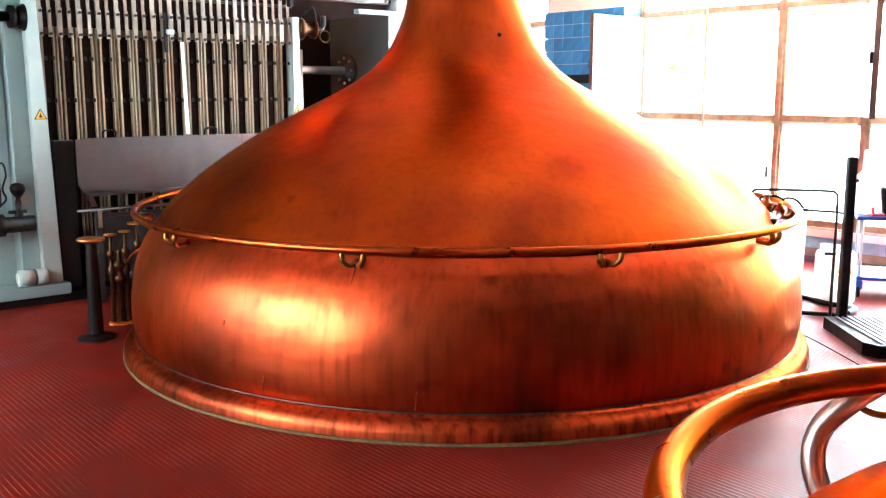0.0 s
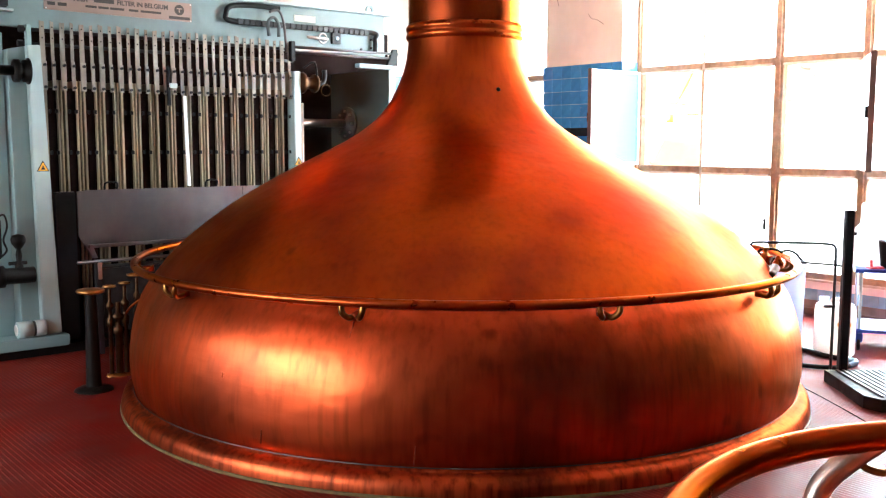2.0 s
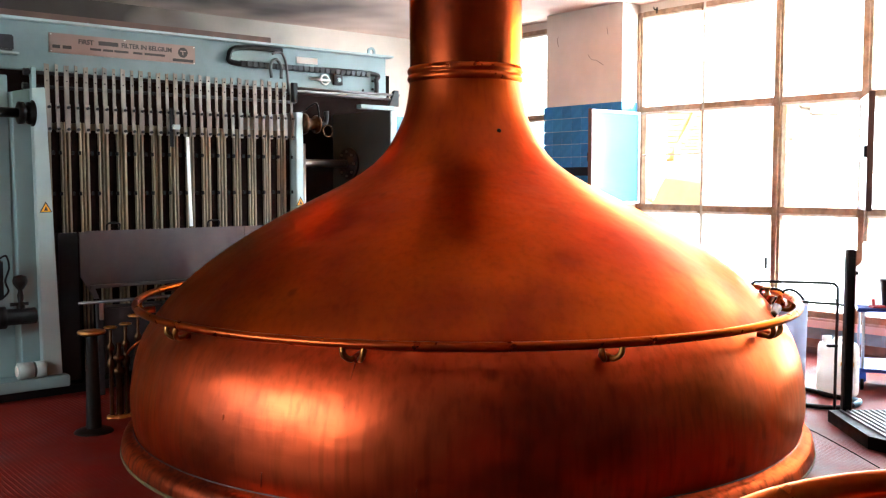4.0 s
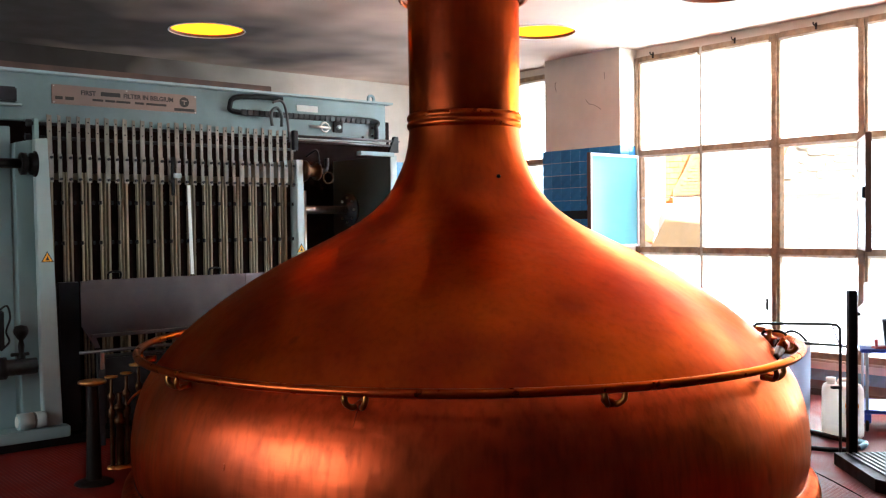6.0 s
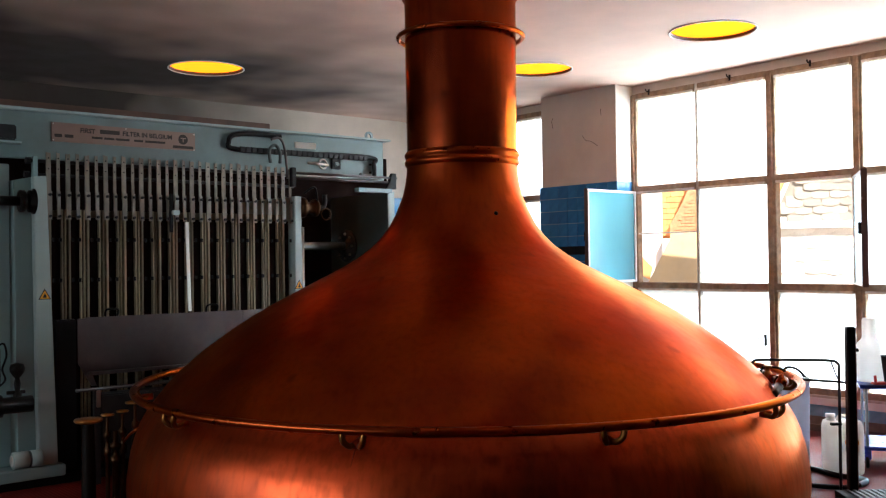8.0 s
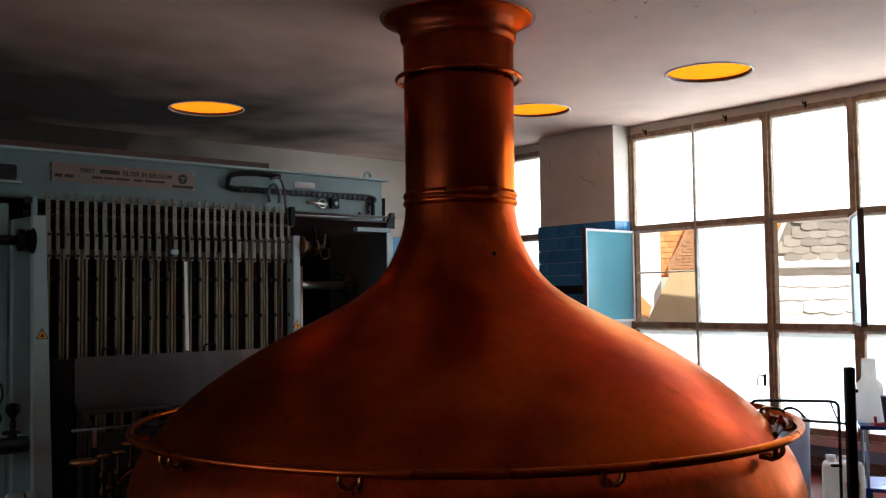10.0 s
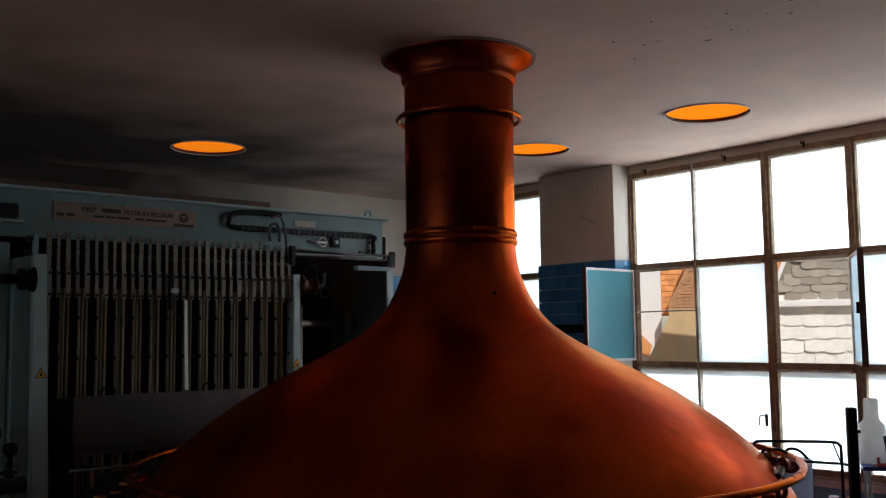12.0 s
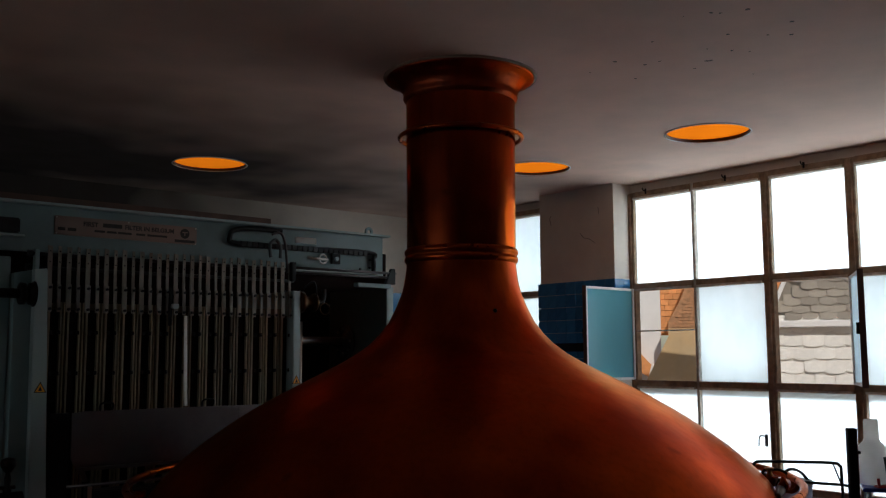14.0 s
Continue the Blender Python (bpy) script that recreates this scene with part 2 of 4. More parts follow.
FRAME_WOOD = material("weathered_window_frame", (0.26, 0.155, 0.085), 0.65, 0, 0.4, 14, 0.2, 60, (0.46, 0.38, 0.29), 6, 0.5)
FRAME_LIGHT = material("flaked_pale_frame", (0.60, 0.54, 0.46), 0.65, 0, 0.25, 16, 0.2, 60, (0.26, 0.15, 0.09), 6, 0.6)
BROWN_WOOD = material("dark_brown_board", (0.10, 0.045, 0.03), 0.6, 0, 0.3, 6, 0.1, 40)
BLUE_TILE = material("blue_glazed_tile", (0.035, 0.17, 0.36), 0.18, 0, 0.12, 9, 0.02, 20, per_object=0.16)
PALE_TILE = material("pale_blue_tile", (0.25, 0.52, 0.70), 0.2, 0, 0.1, 9, 0.02, 20, per_object=0.1)
CONCRETE = material("stained_concrete", (0.22, 0.185, 0.165), 0.85, 0, 0.2, 8, 0.15, 40, (0.13, 0.10, 0.09), 3, 0.6)
GROUT = material("grey_grout", (0.33, 0.36, 0.40), 0.9, 0, 0.15, 30)
SKIRT = material("dark_skirting", (0.12, 0.085, 0.07), 0.6, 0, 0.2, 10)
AMBER = glowing("amber_skylight", (1.0, 0.235, 0.008), 1.2)
RED_PLASTIC = material("red_plastic", (0.55, 0.03, 0.03), 0.4)
BLUE_PAINT = material("blue_trolley_paint", (0.02, 0.06, 0.42), 0.35, 0, 0.1, 8)
WHITE_PLASTIC = material("white_plastic", (0.84, 0.81, 0.77), 0.4, 0, 0.05, 6)
LILAC_PLASTIC = material("pale_grey_plastic_drum", (0.55, 0.60, 0.72), 0.4, 0, 0.05, 6)


def shine_through(m, share):
    """Lets part of the light pass a thin plastic wall."""
    n, l = m.node_tree.nodes, m.node_tree.links
    tl, mix = n.new("ShaderNodeBsdfTranslucent"), n.new("ShaderNodeMixShader")
    b = n["Principled BSDF"]
    l.new(b.inputs["Base Color"].links[0].from_socket, tl.inputs[0])
    mix.inputs[0].default_value = share
    l.new(b.outputs[0], mix.inputs[1])
    l.new(tl.outputs[0], mix.inputs[2])
    l.new(mix.outputs[0], n["Material Output"].inputs["Surface"])


shine_through(WHITE_PLASTIC, 0.65)
shine_through(LILAC_PLASTIC, 0.5)
YELLOW_SIGN = material("yellow_sign", (0.85, 0.38, 0.02), 0.5, 0, 0.06, 10)
BLACK_PRINT = material("black_print", (0.03, 0.025, 0.02), 0.6, 0, 0.1, 10)
PLAQUE = material("brushed_bronze_plaque", (0.27, 0.20, 0.17), 0.42, 0.85, 0.1, 8, 0, 40, (0.2, 0.15, 0.14), 4, 0.3)
FROSTED = pane_glass("frosted_glass", (0.88, 0.96, 1.0), 0.40)
BLUE_GLASS = pane_glass("bluish_glass", (0.25, 0.71, 0.82), 0.45, 0.15, 0.40)
SLATE = material("weathered_slate", (0.34, 0.30, 0.25), 0.8, 0, 0.15, 6, 0.1, 40, (0.26, 0.23, 0.18), 4, 0.5, per_object=0.2)
PALE_SLATE = material("pale_slate", (0.86, 0.83, 0.78), 0.8, 0, 0.12, 6, 0.1, 40, (0.60, 0.56, 0.50), 4, 0.4, per_object=0.08)
ORANGE_TILE = material("orange_roof_tile", (0.85, 0.36, 0.13), 0.8, 0, 0.15, 6, 0.1, 40, per_object=0.15)
BRICK = material("brown_brick", (0.50, 0.25, 0.12), 0.85, 0, 0.25, 14, 0.2, 40, (0.25, 0.15, 0.09), 5, 0.5)
RENDER_WALL = material("tan_render", (0.58, 0.39, 0.20), 0.9, 0, 0.12, 3, 0.1, 40, (0.56, 0.44, 0.29), 1.2, 0.6)
WHITE_WALL = material("white_wall", (0.80, 0.78, 0.76), 0.9, 0, 0.05, 3)


def floor_material():
    """Oxide-red ribbed industrial floor: rows of fine ribs in tiles, worn and a little damp."""
    m = material("red_ribbed_floor", (0.115, 0.008, 0.0045), 0.52, 0, 0.25, 3.0, 0, 40, (0.10, 0.012, 0.009), 0.9, 0.6, 0.10, spec=0.10, stain_detail=5)
    n, l = m.node_tree.nodes, m.node_tree.links
    b = n["Principled BSDF"]
    tc = n.new("ShaderNodeTexCoord")
    ribs = n.new("ShaderNodeTexWave")
    ribs.wave_type, ribs.bands_direction = "BANDS", "X"
    ribs.inputs["Scale"].default_value, ribs.inputs["Distortion"].default_value = 10.8, 0.15
    l.new(tc.outputs["Object"], ribs.inputs["Vector"])
    ridge = n.new("ShaderNodeMath")
    ridge.operation, ridge.inputs[1].default_value = "POWER", 4.0
    l.new(ribs.outputs["Fac"], ridge.inputs[0])
    worn = n.new("ShaderNodeTexNoise")
    worn.inputs["Scale"].default_value, worn.inputs["Detail"].default_value = 1.1, 5
    l.new(tc.outputs["Object"], worn.inputs["Vector"])
    keep = n.new("ShaderNodeMapRange")
    keep.inputs[1].default_value, keep.inputs[2].default_value = 0.40, 0.56
    l.new(worn.outputs[0], keep.inputs[0])
    mul = n.new("ShaderNodeMath")
    mul.operation = "MULTIPLY"
    l.new(ridge.outputs[0], mul.inputs[0])
    l.new(keep.outputs[0], mul.inputs[1])
    tip = n.new("ShaderNodeMixRGB")
    tip.inputs[2].default_value = (0.32, 0.05, 0.033, 1)
    soft = n.new("ShaderNodeMath")
    soft.operation, soft.inputs[1].default_value = "MULTIPLY", 0.55
    l.new(mul.outputs[0], soft.inputs[0])
    l.new(soft.outputs[0], tip.inputs[0])
    l.new(b.inputs["Base Color"].links[0].from_socket, tip.inputs[1])
    l.new(tip.outputs[0], b.inputs["Base Color"])
    bp = n.new("ShaderNodeBump")
    bp.inputs["Strength"].default_value, bp.inputs["Distance"].default_value = 0.5, 0.004
    l.new(mul.outputs[0], bp.inputs["Height"])
    l.new(bp.outputs[0], b.inputs["Normal"])
    return m


FLOOR = floor_material()
# Soot around the filter plus the fall-off of light, put into the colour.
soot_and_shade(CEILING, (0.12, -0.62, 0), (0.12, 0.33, 0), 0.97)
SOOT_SHADE_PLASTER = material("soot_shade_plaster", (0.60, 0.50, 0.42), 0.9, 0, 0.06, 4, 0.1, 40, (0.45, 0.35, 0.27), 1.2, 0.5)
soot_and_shade(SOOT_SHADE_PLASTER, (-0.40, 0, 0), (0.36, 0, 0), 0.97)


# ---- builders ----
def mesh_object(name, bm, mat, smooth=False):
    me = bpy.data.meshes.new(name)
    if smooth:
        for fc in bm.faces:
            fc.smooth = True
    bm.to_mesh(me)
    bm.free()
    me.materials.append(mat)
    return new(name, me)


def part(name, bm, mat, parent, label="", smooth=False):
    ob = mesh_object(name, bm, mat, smooth)
    ob.parent = parent
    return tagged(ob, label)


def thing(name, m, label, category, group="", kind=""):
    ob = new(name)
    ob.empty_display_size = 0.1
    ob.matrix_world = m
    return tagged(ob, label, category, group, kind)


def structure(name, bm, mat, label, m=None, smooth=False):
    ob = mesh_object(name, bm, mat, smooth)
    ob.matrix_world = m if m is not None else ROOM
    return tagged(ob, label, name.split("_")[0], kind="structure")


def box(x0, x1, y0, y1, z0, z1, bevel=0.0, bm=None):
    bm = bm or bmesh.new()
    made = bmesh.ops.create_cube(bm, size=1)["verts"]
    for v in made:
        v.co = Vector((x0 + (v.co.x + 0.5) * (x1 - x0), y0 + (v.co.y + 0.5) * (y1 - y0), z0 + (v.co.z + 0.5) * (z1 - z0)))
    if bevel:
        bmesh.ops.bevel(bm, geom=[e for e in bm.edges if e.verts[0] in made], offset=bevel, segments=2, affect="EDGES")
    return bm


def lathe(profile, steps=64, bm=None, origin=(0, 0, 0)):
    """Turn a profile of (radius, z) round the z axis."""
    bm = bm or bmesh.new()
    o = Vector(origin)
    rings = []
    for r, z in profile:
        if r < 1e-5:
            rings.append([bm.verts.new(o + Vector((0, 0, z)))])
        else:
            rings.append([bm.verts.new(o + Vector((r * math.cos(2 * math.pi * k / steps), r * math.sin(2 * math.pi * k / steps), z))) for k in range(steps)])
    for a, b in zip(rings, rings[1:]):
        for k in range(steps):
            j = (k + 1) % steps
            q = [a[k % len(a)], a[j % len(a)], b[j % len(b)], b[k % len(b)]]
            q = [v for i, v in enumerate(q) if v not in q[:i]]
            if len(q) > 2:
                bm.faces.new(q)
    bmesh.ops.recalc_face_normals(bm, faces=bm.faces)
    return bm


def smooth_line(points, per=8, closed=False):
    """A Catmull-Rom line through points."""
    p = [Vector(q) for q in points]
    out = []
    count = len(p) if closed else len(p) - 1
    for i in range(count):
        a = p[i - 1] if (closed or i) else p[0]
        b, c = p[i], p[(i + 1) % len(p)]
        d = p[(i + 2) % len(p)] if (closed or i + 2 < len(p)) else p[-1]
        for k in range(per):
            t = k / per
            out.append(0.5 * (2 * b + (c - a) * t + (2 * a - 5 * b + 4 * c - d) * t * t + (3 * b - a - 3 * c + d) * t ** 3))
    if not closed:
        out.append(p[-1])
    return out


def tube(points, r, sides=10, closed=False, bm=None):
    """Sweep a round section along a line, with closed ends."""
    bm = bm or bmesh.new()
    p = [Vector(q) for q in points]
    rings, side = [], None
    for i, c in enumerate(p):
        a = p[i - 1] if (closed or i) else p[0]
        b = p[(i + 1) % len(p)] if (closed or i + 1 < len(p)) else p[-1]
        d = (b - a).normalized()
        if side is None:
            side = d.orthogonal().normalized()
        side = (side - d * side.dot(d)).normalized()
        up = d.cross(side)
        rr = r(i / max(1, len(p) - 1)) if callable(r) else r
        rings.append([bm.verts.new(c + rr * (math.cos(2 * math.pi * k / sides) * side + math.sin(2 * math.pi * k / sides) * up)) for k in range(sides)])
    for a, b in zip(rings, rings[1:] + (rings[:1] if closed else [])):
        for k in range(sides):
            j = (k + 1) % sides
            bm.faces.new((a[k], a[j], b[j], b[k]))
    if not closed:
        bm.faces.new(rings[0])
        bm.faces.new(rings[-1])
    bmesh.ops.recalc_face_normals(bm, faces=bm.faces)
    return bm


def prism(outline, y0, y1, bevel=0.0):
    """An outline in (x, z) given a thickness along y."""
    bm = bmesh.new()
    a = [bm.verts.new((x, y0, z)) for x, z in outline]
    b = [bm.verts.new((x, y1, z)) for x, z in outline]
    bm.faces.new(a)
    bm.faces.new(b[::-1])
    for k in range(len(a)):
        j = (k + 1) % len(a)
        bm.faces.new((a[j], a[k], b[k], b[j]))
    bmesh.ops.recalc_face_normals(bm, faces=bm.faces)
    if bevel:
        bmesh.ops.bevel(bm, geom=list(bm.edges), offset=bevel, segments=2, affect="EDGES")
    return bm


def lying(bm, axis, origin):
    """Turn a mesh lathed round z so that its axis runs along x or y, and move it."""
    m = Matrix.Rotation(radians(90), 4, "Y") if axis == "x" else Matrix.Rotation(radians(-90), 4, "X") if axis == "y" else Matrix()
    bmesh.ops.transform(bm, matrix=Matrix.Translation(origin) @ m, verts=bm.verts)
    return bm


# ---- the room ----
CEIL = 3.69
structure("floor", box(-7.2, 6.8, -12.2, 3.2, -0.3, 0.0), FLOOR, "oxide red ribbed industrial floor, worn and damp")
LAMPS = [((-2.366, 9.584), 0.365), ((1.005, 9.869), 0.365), ((2.391, 8.275), 0.365)]


def ceiling_mesh():
    bm = bmesh.new()
    corners = [bm.verts.new((x, y, CEIL)) for x, y in ((-7.2, -12.2), (6.8, -12.2), (6.8, 3.2), (-7.2, 3.2))]
    edges = [bm.edges.new((corners[i], corners[(i + 1) % 4])) for i in range(4)]
    inv = ROOM.inverted()
    for (lx, ly), r in LAMPS:
        c = inv @ Vector((lx, ly, 0))
        low = [bm.verts.new((c.x + r * math.cos(k * math.pi / 24), c.y + r * math.sin(k * math.pi / 24), CEIL)) for k in range(48)]
        top = [bm.verts.new((v.co.x, v.co.y, CEIL + 0.22)) for v in low]
        for k in range(48):
            edges.append(bm.edges.new((low[k], low[(k + 1) % 48])))
        for k in range(48):
            bm.faces.new((low[k], low[(k + 1) % 48], top[(k + 1) % 48], top[k]))
    bmesh.ops.triangle_fill(bm, edges=edges, use_beauty=True)
    return bm


structure("ceiling", ceiling_mesh(), CEILING, "cream painted plaster ceiling with sooty stains and painted-in dimness over the filter")
structure("roof_slab", box(-7.3, 6.8, -12.3, 3.2, CEIL + 0.25, CEIL + 0.5), PLASTER, "plain slab closing the ceiling")
structure("wall_back", box(-7.2, 6.8, 3.01, 3.2, 0, CEIL), SOOT_SHADE_PLASTER, "cream plastered wall behind the mash filter, with soot and dimness painted in")
structure("wall_right", box(-7.2, 6.8, -12.2, -12.0, 0, CEIL), DARK_WALL, "plain dark grey-brown painted wall")
# opposite wall with its wide window
structure("wall_west", box(-7.2, -7.0, 1.5, 3.01, 0, CEIL), DARK_WALL, "dark grey-brown painted wall")
structure("wall_west_side", box(-7.2, -7.0, -12.0, -5.4, 0, CEIL), DARK_WALL, "dark grey-brown painted wall")
structure("wall_west_low", box(-7.2, -7.0, -5.4, 1.5, 0, 0.9), DARK_WALL, "dark grey-brown painted wall below a window")
structure("wall_west_top", box(-7.2, -7.0, -5.4, 1.5, 2.9, CEIL), DARK_WALL, "dark grey-brown painted wall above a window")
# window wall
structure("wall_east_low", box(WX, 6.55, -7.81, -0.677, 0, 0.26), CONCRETE, "low concrete wall under the large windows")
structure("wall_east_pier", box(WX - 0.02, 6.55, -12.0, -7.81, 0, CEIL), DARK_WALL, "dark grey-brown painted wall beside the windows")
structure("wall_east_lintel", box(WX, 6.55, -7.81, -0.677, 3.585, CEIL), PLASTER, "plastered strip above the windows")
structure("pillar", box(5.857, 6.23, -0.677, 0.492, 0, CEIL), PLASTER, "cream plastered pillar between two windows, scratched")
structure("wall_east_corner_low", box(WX, 6.55, 0.492, 3.01, 0, 0.26), PLASTER, "low wall under the corner window")
structure("wall_east_corner_lintel", box(WX, 6.55, 0.492, 3.01, 3.585, CEIL), PLASTER, "plastered strip above the corner window")
structure("wall_east_corner_jamb", box(WX, 6.55, 2.41, 3.01, 0.26, 3.585), PLASTER, "plastered jamb in the room corner")
structure("sill_1", box(WX - 0.04, 6.55, -7.81, -0.677, 0.26, 0.335, 0.006), WHITE_WALL, "white painted window sill")
structure("sill_2", box(WX - 0.04, 6.55, 0.492, 2.41, 0.26, 0.335, 0.006), WHITE_WALL, "white painted window sill")
structure("skirting", box(WX - 0.025, WX - 0.002, -7.81, -0.677, 0, 0.065), SKIRT, "dark skirting at the foot of the wall")


def window_bay(number, x, divisions, rails, skip, label):
    """A timber frame in the plane x: posts at the divisions (y, half width), rails at the heights, one pane a field."""
    win = thing("window_%d" % number, ROOM, label, "window", kind="structure")
    lo, hi = rails[0], rails[-1]
    for y, hw, mat in divisions:
        part("mullion", box(x - 0.045, x + 0.045, y - hw, y + hw, lo - 0.040, hi + 0.040, 0.006), mat, win)
        if hw > 0.03:
            part("mullion_bead", box(x - 0.062, x - 0.046, y - hw * 0.45, y + hw * 0.45, lo - 0.028, hi + 0.028, 0.004), mat, win)
    for (ya, ha, _), (yb, hb, _) in zip(divisions, divisions[1:]):
        y0, y1 = ya - ha, yb + hb
        for z in rails:
            part("rail", box(x - 0.05, x + 0.04, y1, y0, z - 0.043, z + 0.043, 0.006), FRAME_WOOD, win)
            part("rail_lip", box(x - 0.075, x - 0.0505, y1 + 0.01, y0 - 0.01, z - 0.044, z - 0.020, 0.004), FRAME_LIGHT, win)
        for k, (z0, z1) in enumerate(zip(rails, rails[1:])):
            field = (round(ya, 2), k)
            if field in skip:
                continue
            part("pane", box(x + 0.004, x + 0.010, y1, y0, z0 + 0.043, z1 - 0.043), FROSTED, win, "frosted glass pane")
    return win


Y1, Y2, Y3, Y4 = -0.690, -1.553, -2.437, -3.338
divs = [(Y1, 0.050, FRAME_WOOD), (Y2, 0.018, FRAME_LIGHT), (Y3, 0.050, FRAME_WOOD), (Y4, 0.050, FRAME_WOOD), (-4.22, 0.018, FRAME_LIGHT),
        (-5.10, 0.05, FRAME_WOOD), (-6.00, 0.05, FRAME_WOOD), (-6.88, 0.018, FRAME_LIGHT), (-7.76, 0.05, FRAME_WOOD)]
RAILS = [0.379, 1.390, 2.492, 3.556]
window_bay(1, WX + 0.02, divs, RAILS, {(round(Y1, 2), 1), (round(Y3, 2), 1)}, "large timber window with frosted panes and two open sashes")
window_bay(2, WX + 0.02, [(2.38, 0.03, FRAME_WOOD), (1.48, 0.016, FRAME_LIGHT), (0.528, 0.045, FRAME_WOOD)], RAILS, set(), "corner timber window with frosted panes")
window_bay(3, -7.06, [(1.46, 0.04, FRAME_WOOD), (0.65, 0.05, FRAME_WOOD), (-0.24, 0.14, FRAME_WOOD), (-1.3, 0.04, FRAME_WOOD), (-2.9, 0.09, FRAME_WOOD), (-4.1, 0.04, FRAME_WOOD), (-5.36, 0.04, FRAME_WOOD)], [0.93, 1.9, 2.87], set(), "wide timber window with frosted panes")


def open_sash(number, hinge, angle, width, z0, z1, glass, frame_mat, edge_mat, label):
    ob = thing("window_%d" % number, ROOM @ pose(hinge[0], hinge[1], 0, 0, 0, angle), label, "window", kind="structure")
    t = 0.028
    part("stile", box(0, t, -0.018, 0.018, z0, z1, 0.004), frame_mat, ob)
    part("stile", box(width - t, width, -0.018, 0.018, z0, z1, 0.004), frame_mat, ob)
    part("stile_edge", box(width + 0.0005, width + 0.012, -0.026, 0.026, z0 - 0.004, z1 + 0.004, 0.004), edge_mat, ob)
    part("sash_rail", box(t, width - t, -0.018, 0.018, z0, z0 + t, 0.004), frame_mat, ob)
    part("sash_rail", box(t, width - t, -0.018, 0.018, z1 - t, z1, 0.004), frame_mat, ob)
    pane = part("pane", box(t, width - t, -0.003, 0.003, z0 + t, z1 - t), glass, ob, "glass pane")
    pane.visible_shadow = False
    hd = box(width - 0.02, width - 0.006, -0.05, -0.018, (z0 + z1) / 2 - 0.05, (z0 + z1) / 2 + 0.05, 0.003)
    part("sash_handle", hd, BLACK, ob)
    return ob


open_sash(4, (WX - 0.047, -0.725), 180.6, 0.845, 1.44, 2.475, BLUE_GLASS, WHITE_WALL, BROWN_WOOD, "open white-framed window sash with bluish glass, swung inwards")
open_sash(5, (WX - 0.03, -3.300), 212.0, 0.81, 1.435, 2.452, FROSTED, WHITE_WALL, BROWN_WOOD, "open pale window sash with dark weathered edge, swung inwards")

# ---- ceiling skylights ----
for (lx, ly), r in LAMPS:
    sk = thing("skylight", pose(lx, ly, CEIL), "round recessed amber skylight glowing in the ceiling", "skylight", "round ceiling skylights")
    part("diffuser", lathe([(0, 0.022), (r - 0.004, 0.022), (r - 0.004, 0.03), (0, 0.03)], 48), AMBER, sk, "glowing amber disc")
    part("trim_ring", lathe([(r - 0.006, 0.03), (r - 0.006, -0.004), (r + 0.003, -0.004), (r + 0.003, -0.001)], 48), BROWN_WOOD, sk, smooth=True)
    part("outer_rim", lathe([(r + 0.004, -0.002), (r + 0.004, -0.012), (r + 0.016, -0.009), (r + 0.011, -0.002)], 48), WHITE_WALL, sk, "thin pale outer rim", True)

# ---- the copper kettle ----
kettle = thing("brew_kettle", pose(0.144, 6.584, 0), "large round copper brew kettle with bell hood and tall chimney", "kettle")
part("body", lathe([(2.200, 0.118), (2.216, 0.17), (2.227, 0.235), (2.231, 0.30), (2.228, 0.38), (2.219, 0.46), (2.204, 0.54), (2.182, 0.62), (2.151, 0.70),
                    (2.110, 0.77), (2.060, 0.835), (2.035, 0.862)], 160), BODY_COPPER, kettle, "polished copper belly with bright worn sheen", True)
part("hood", lathe([(2.040, 0.862), (2.020, 0.885), (1.985, 0.93), (1.905, 1.01), (1.825, 1.08), (1.735, 1.152), (1.58, 1.262), (1.43, 1.357), (1.27, 1.448), (1.10, 1.535), (0.94, 1.615),
                    (0.82, 1.677), (0.72, 1.737), (0.635, 1.80), (0.565, 1.87), (0.505, 1.95), (0.455, 2.05), (0.415, 2.15), (0.395, 2.235), (0.384, 2.32), (0.382, 2.355)], 160),
     COPPER, kettle, "warm orange copper bell hood with dull stains", True)
part("hood_rivet", lathe([(0.014, -0.02), (0.014, 0.006), (0.009, 0.011), (0, 0.012)], 12), IRON, kettle).matrix_basis = pose(0.207, -0.428, 2.01, 62, 0, 26)
part("neck", lathe([(0.380, 2.33), (0.382, 2.6), (0.384, 3.0), (0.386, 3.4), (0.386, 3.69)], 96), NECK_COPPER, kettle, "tall copper chimney neck", True)
bead = lathe([(0.383, 2.352), (0.392, 2.360), (0.398, 2.375), (0.397, 2.392), (0.388, 2.402), (0.388, 2.408), (0.397, 2.420), (0.399, 2.436), (0.392, 2.450), (0.383, 2.458)], 96)
part("neck_bead", bead, RAIL_COPPER, kettle, "double beaded copper band", True)
part("neck_ring", tube([(0.432 * math.cos(a * math.pi / 48), 0.432 * math.sin(a * math.pi / 48), 3.25) for a in range(96)], 0.017, 10, True), RAIL_COPPER, kettle, "copper ring round the neck", True)
for k in range(6):
    a = k * math.pi / 3 + 0.5
    part("ring_stud", tube([(0.38 * math.cos(a), 0.38 * math.sin(a), 3.25), (0.43 * math.cos(a), 0.43 * math.sin(a), 3.25)], 0.009, 8), RAIL_COPPER, kettle)
part("ceiling_flange", lathe([(0.388, 3.50), (0.402, 3.52), (0.408, 3.535), (0.403, 3.55), (0.414, 3.585), (0.442, 3.628), (0.482, 3.656), (0.515, 3.663), (0.526, 3.672), (0.524, 3.686)], 96),
     DARK_COPPER, kettle, "flared copper flange under the ceiling", True)
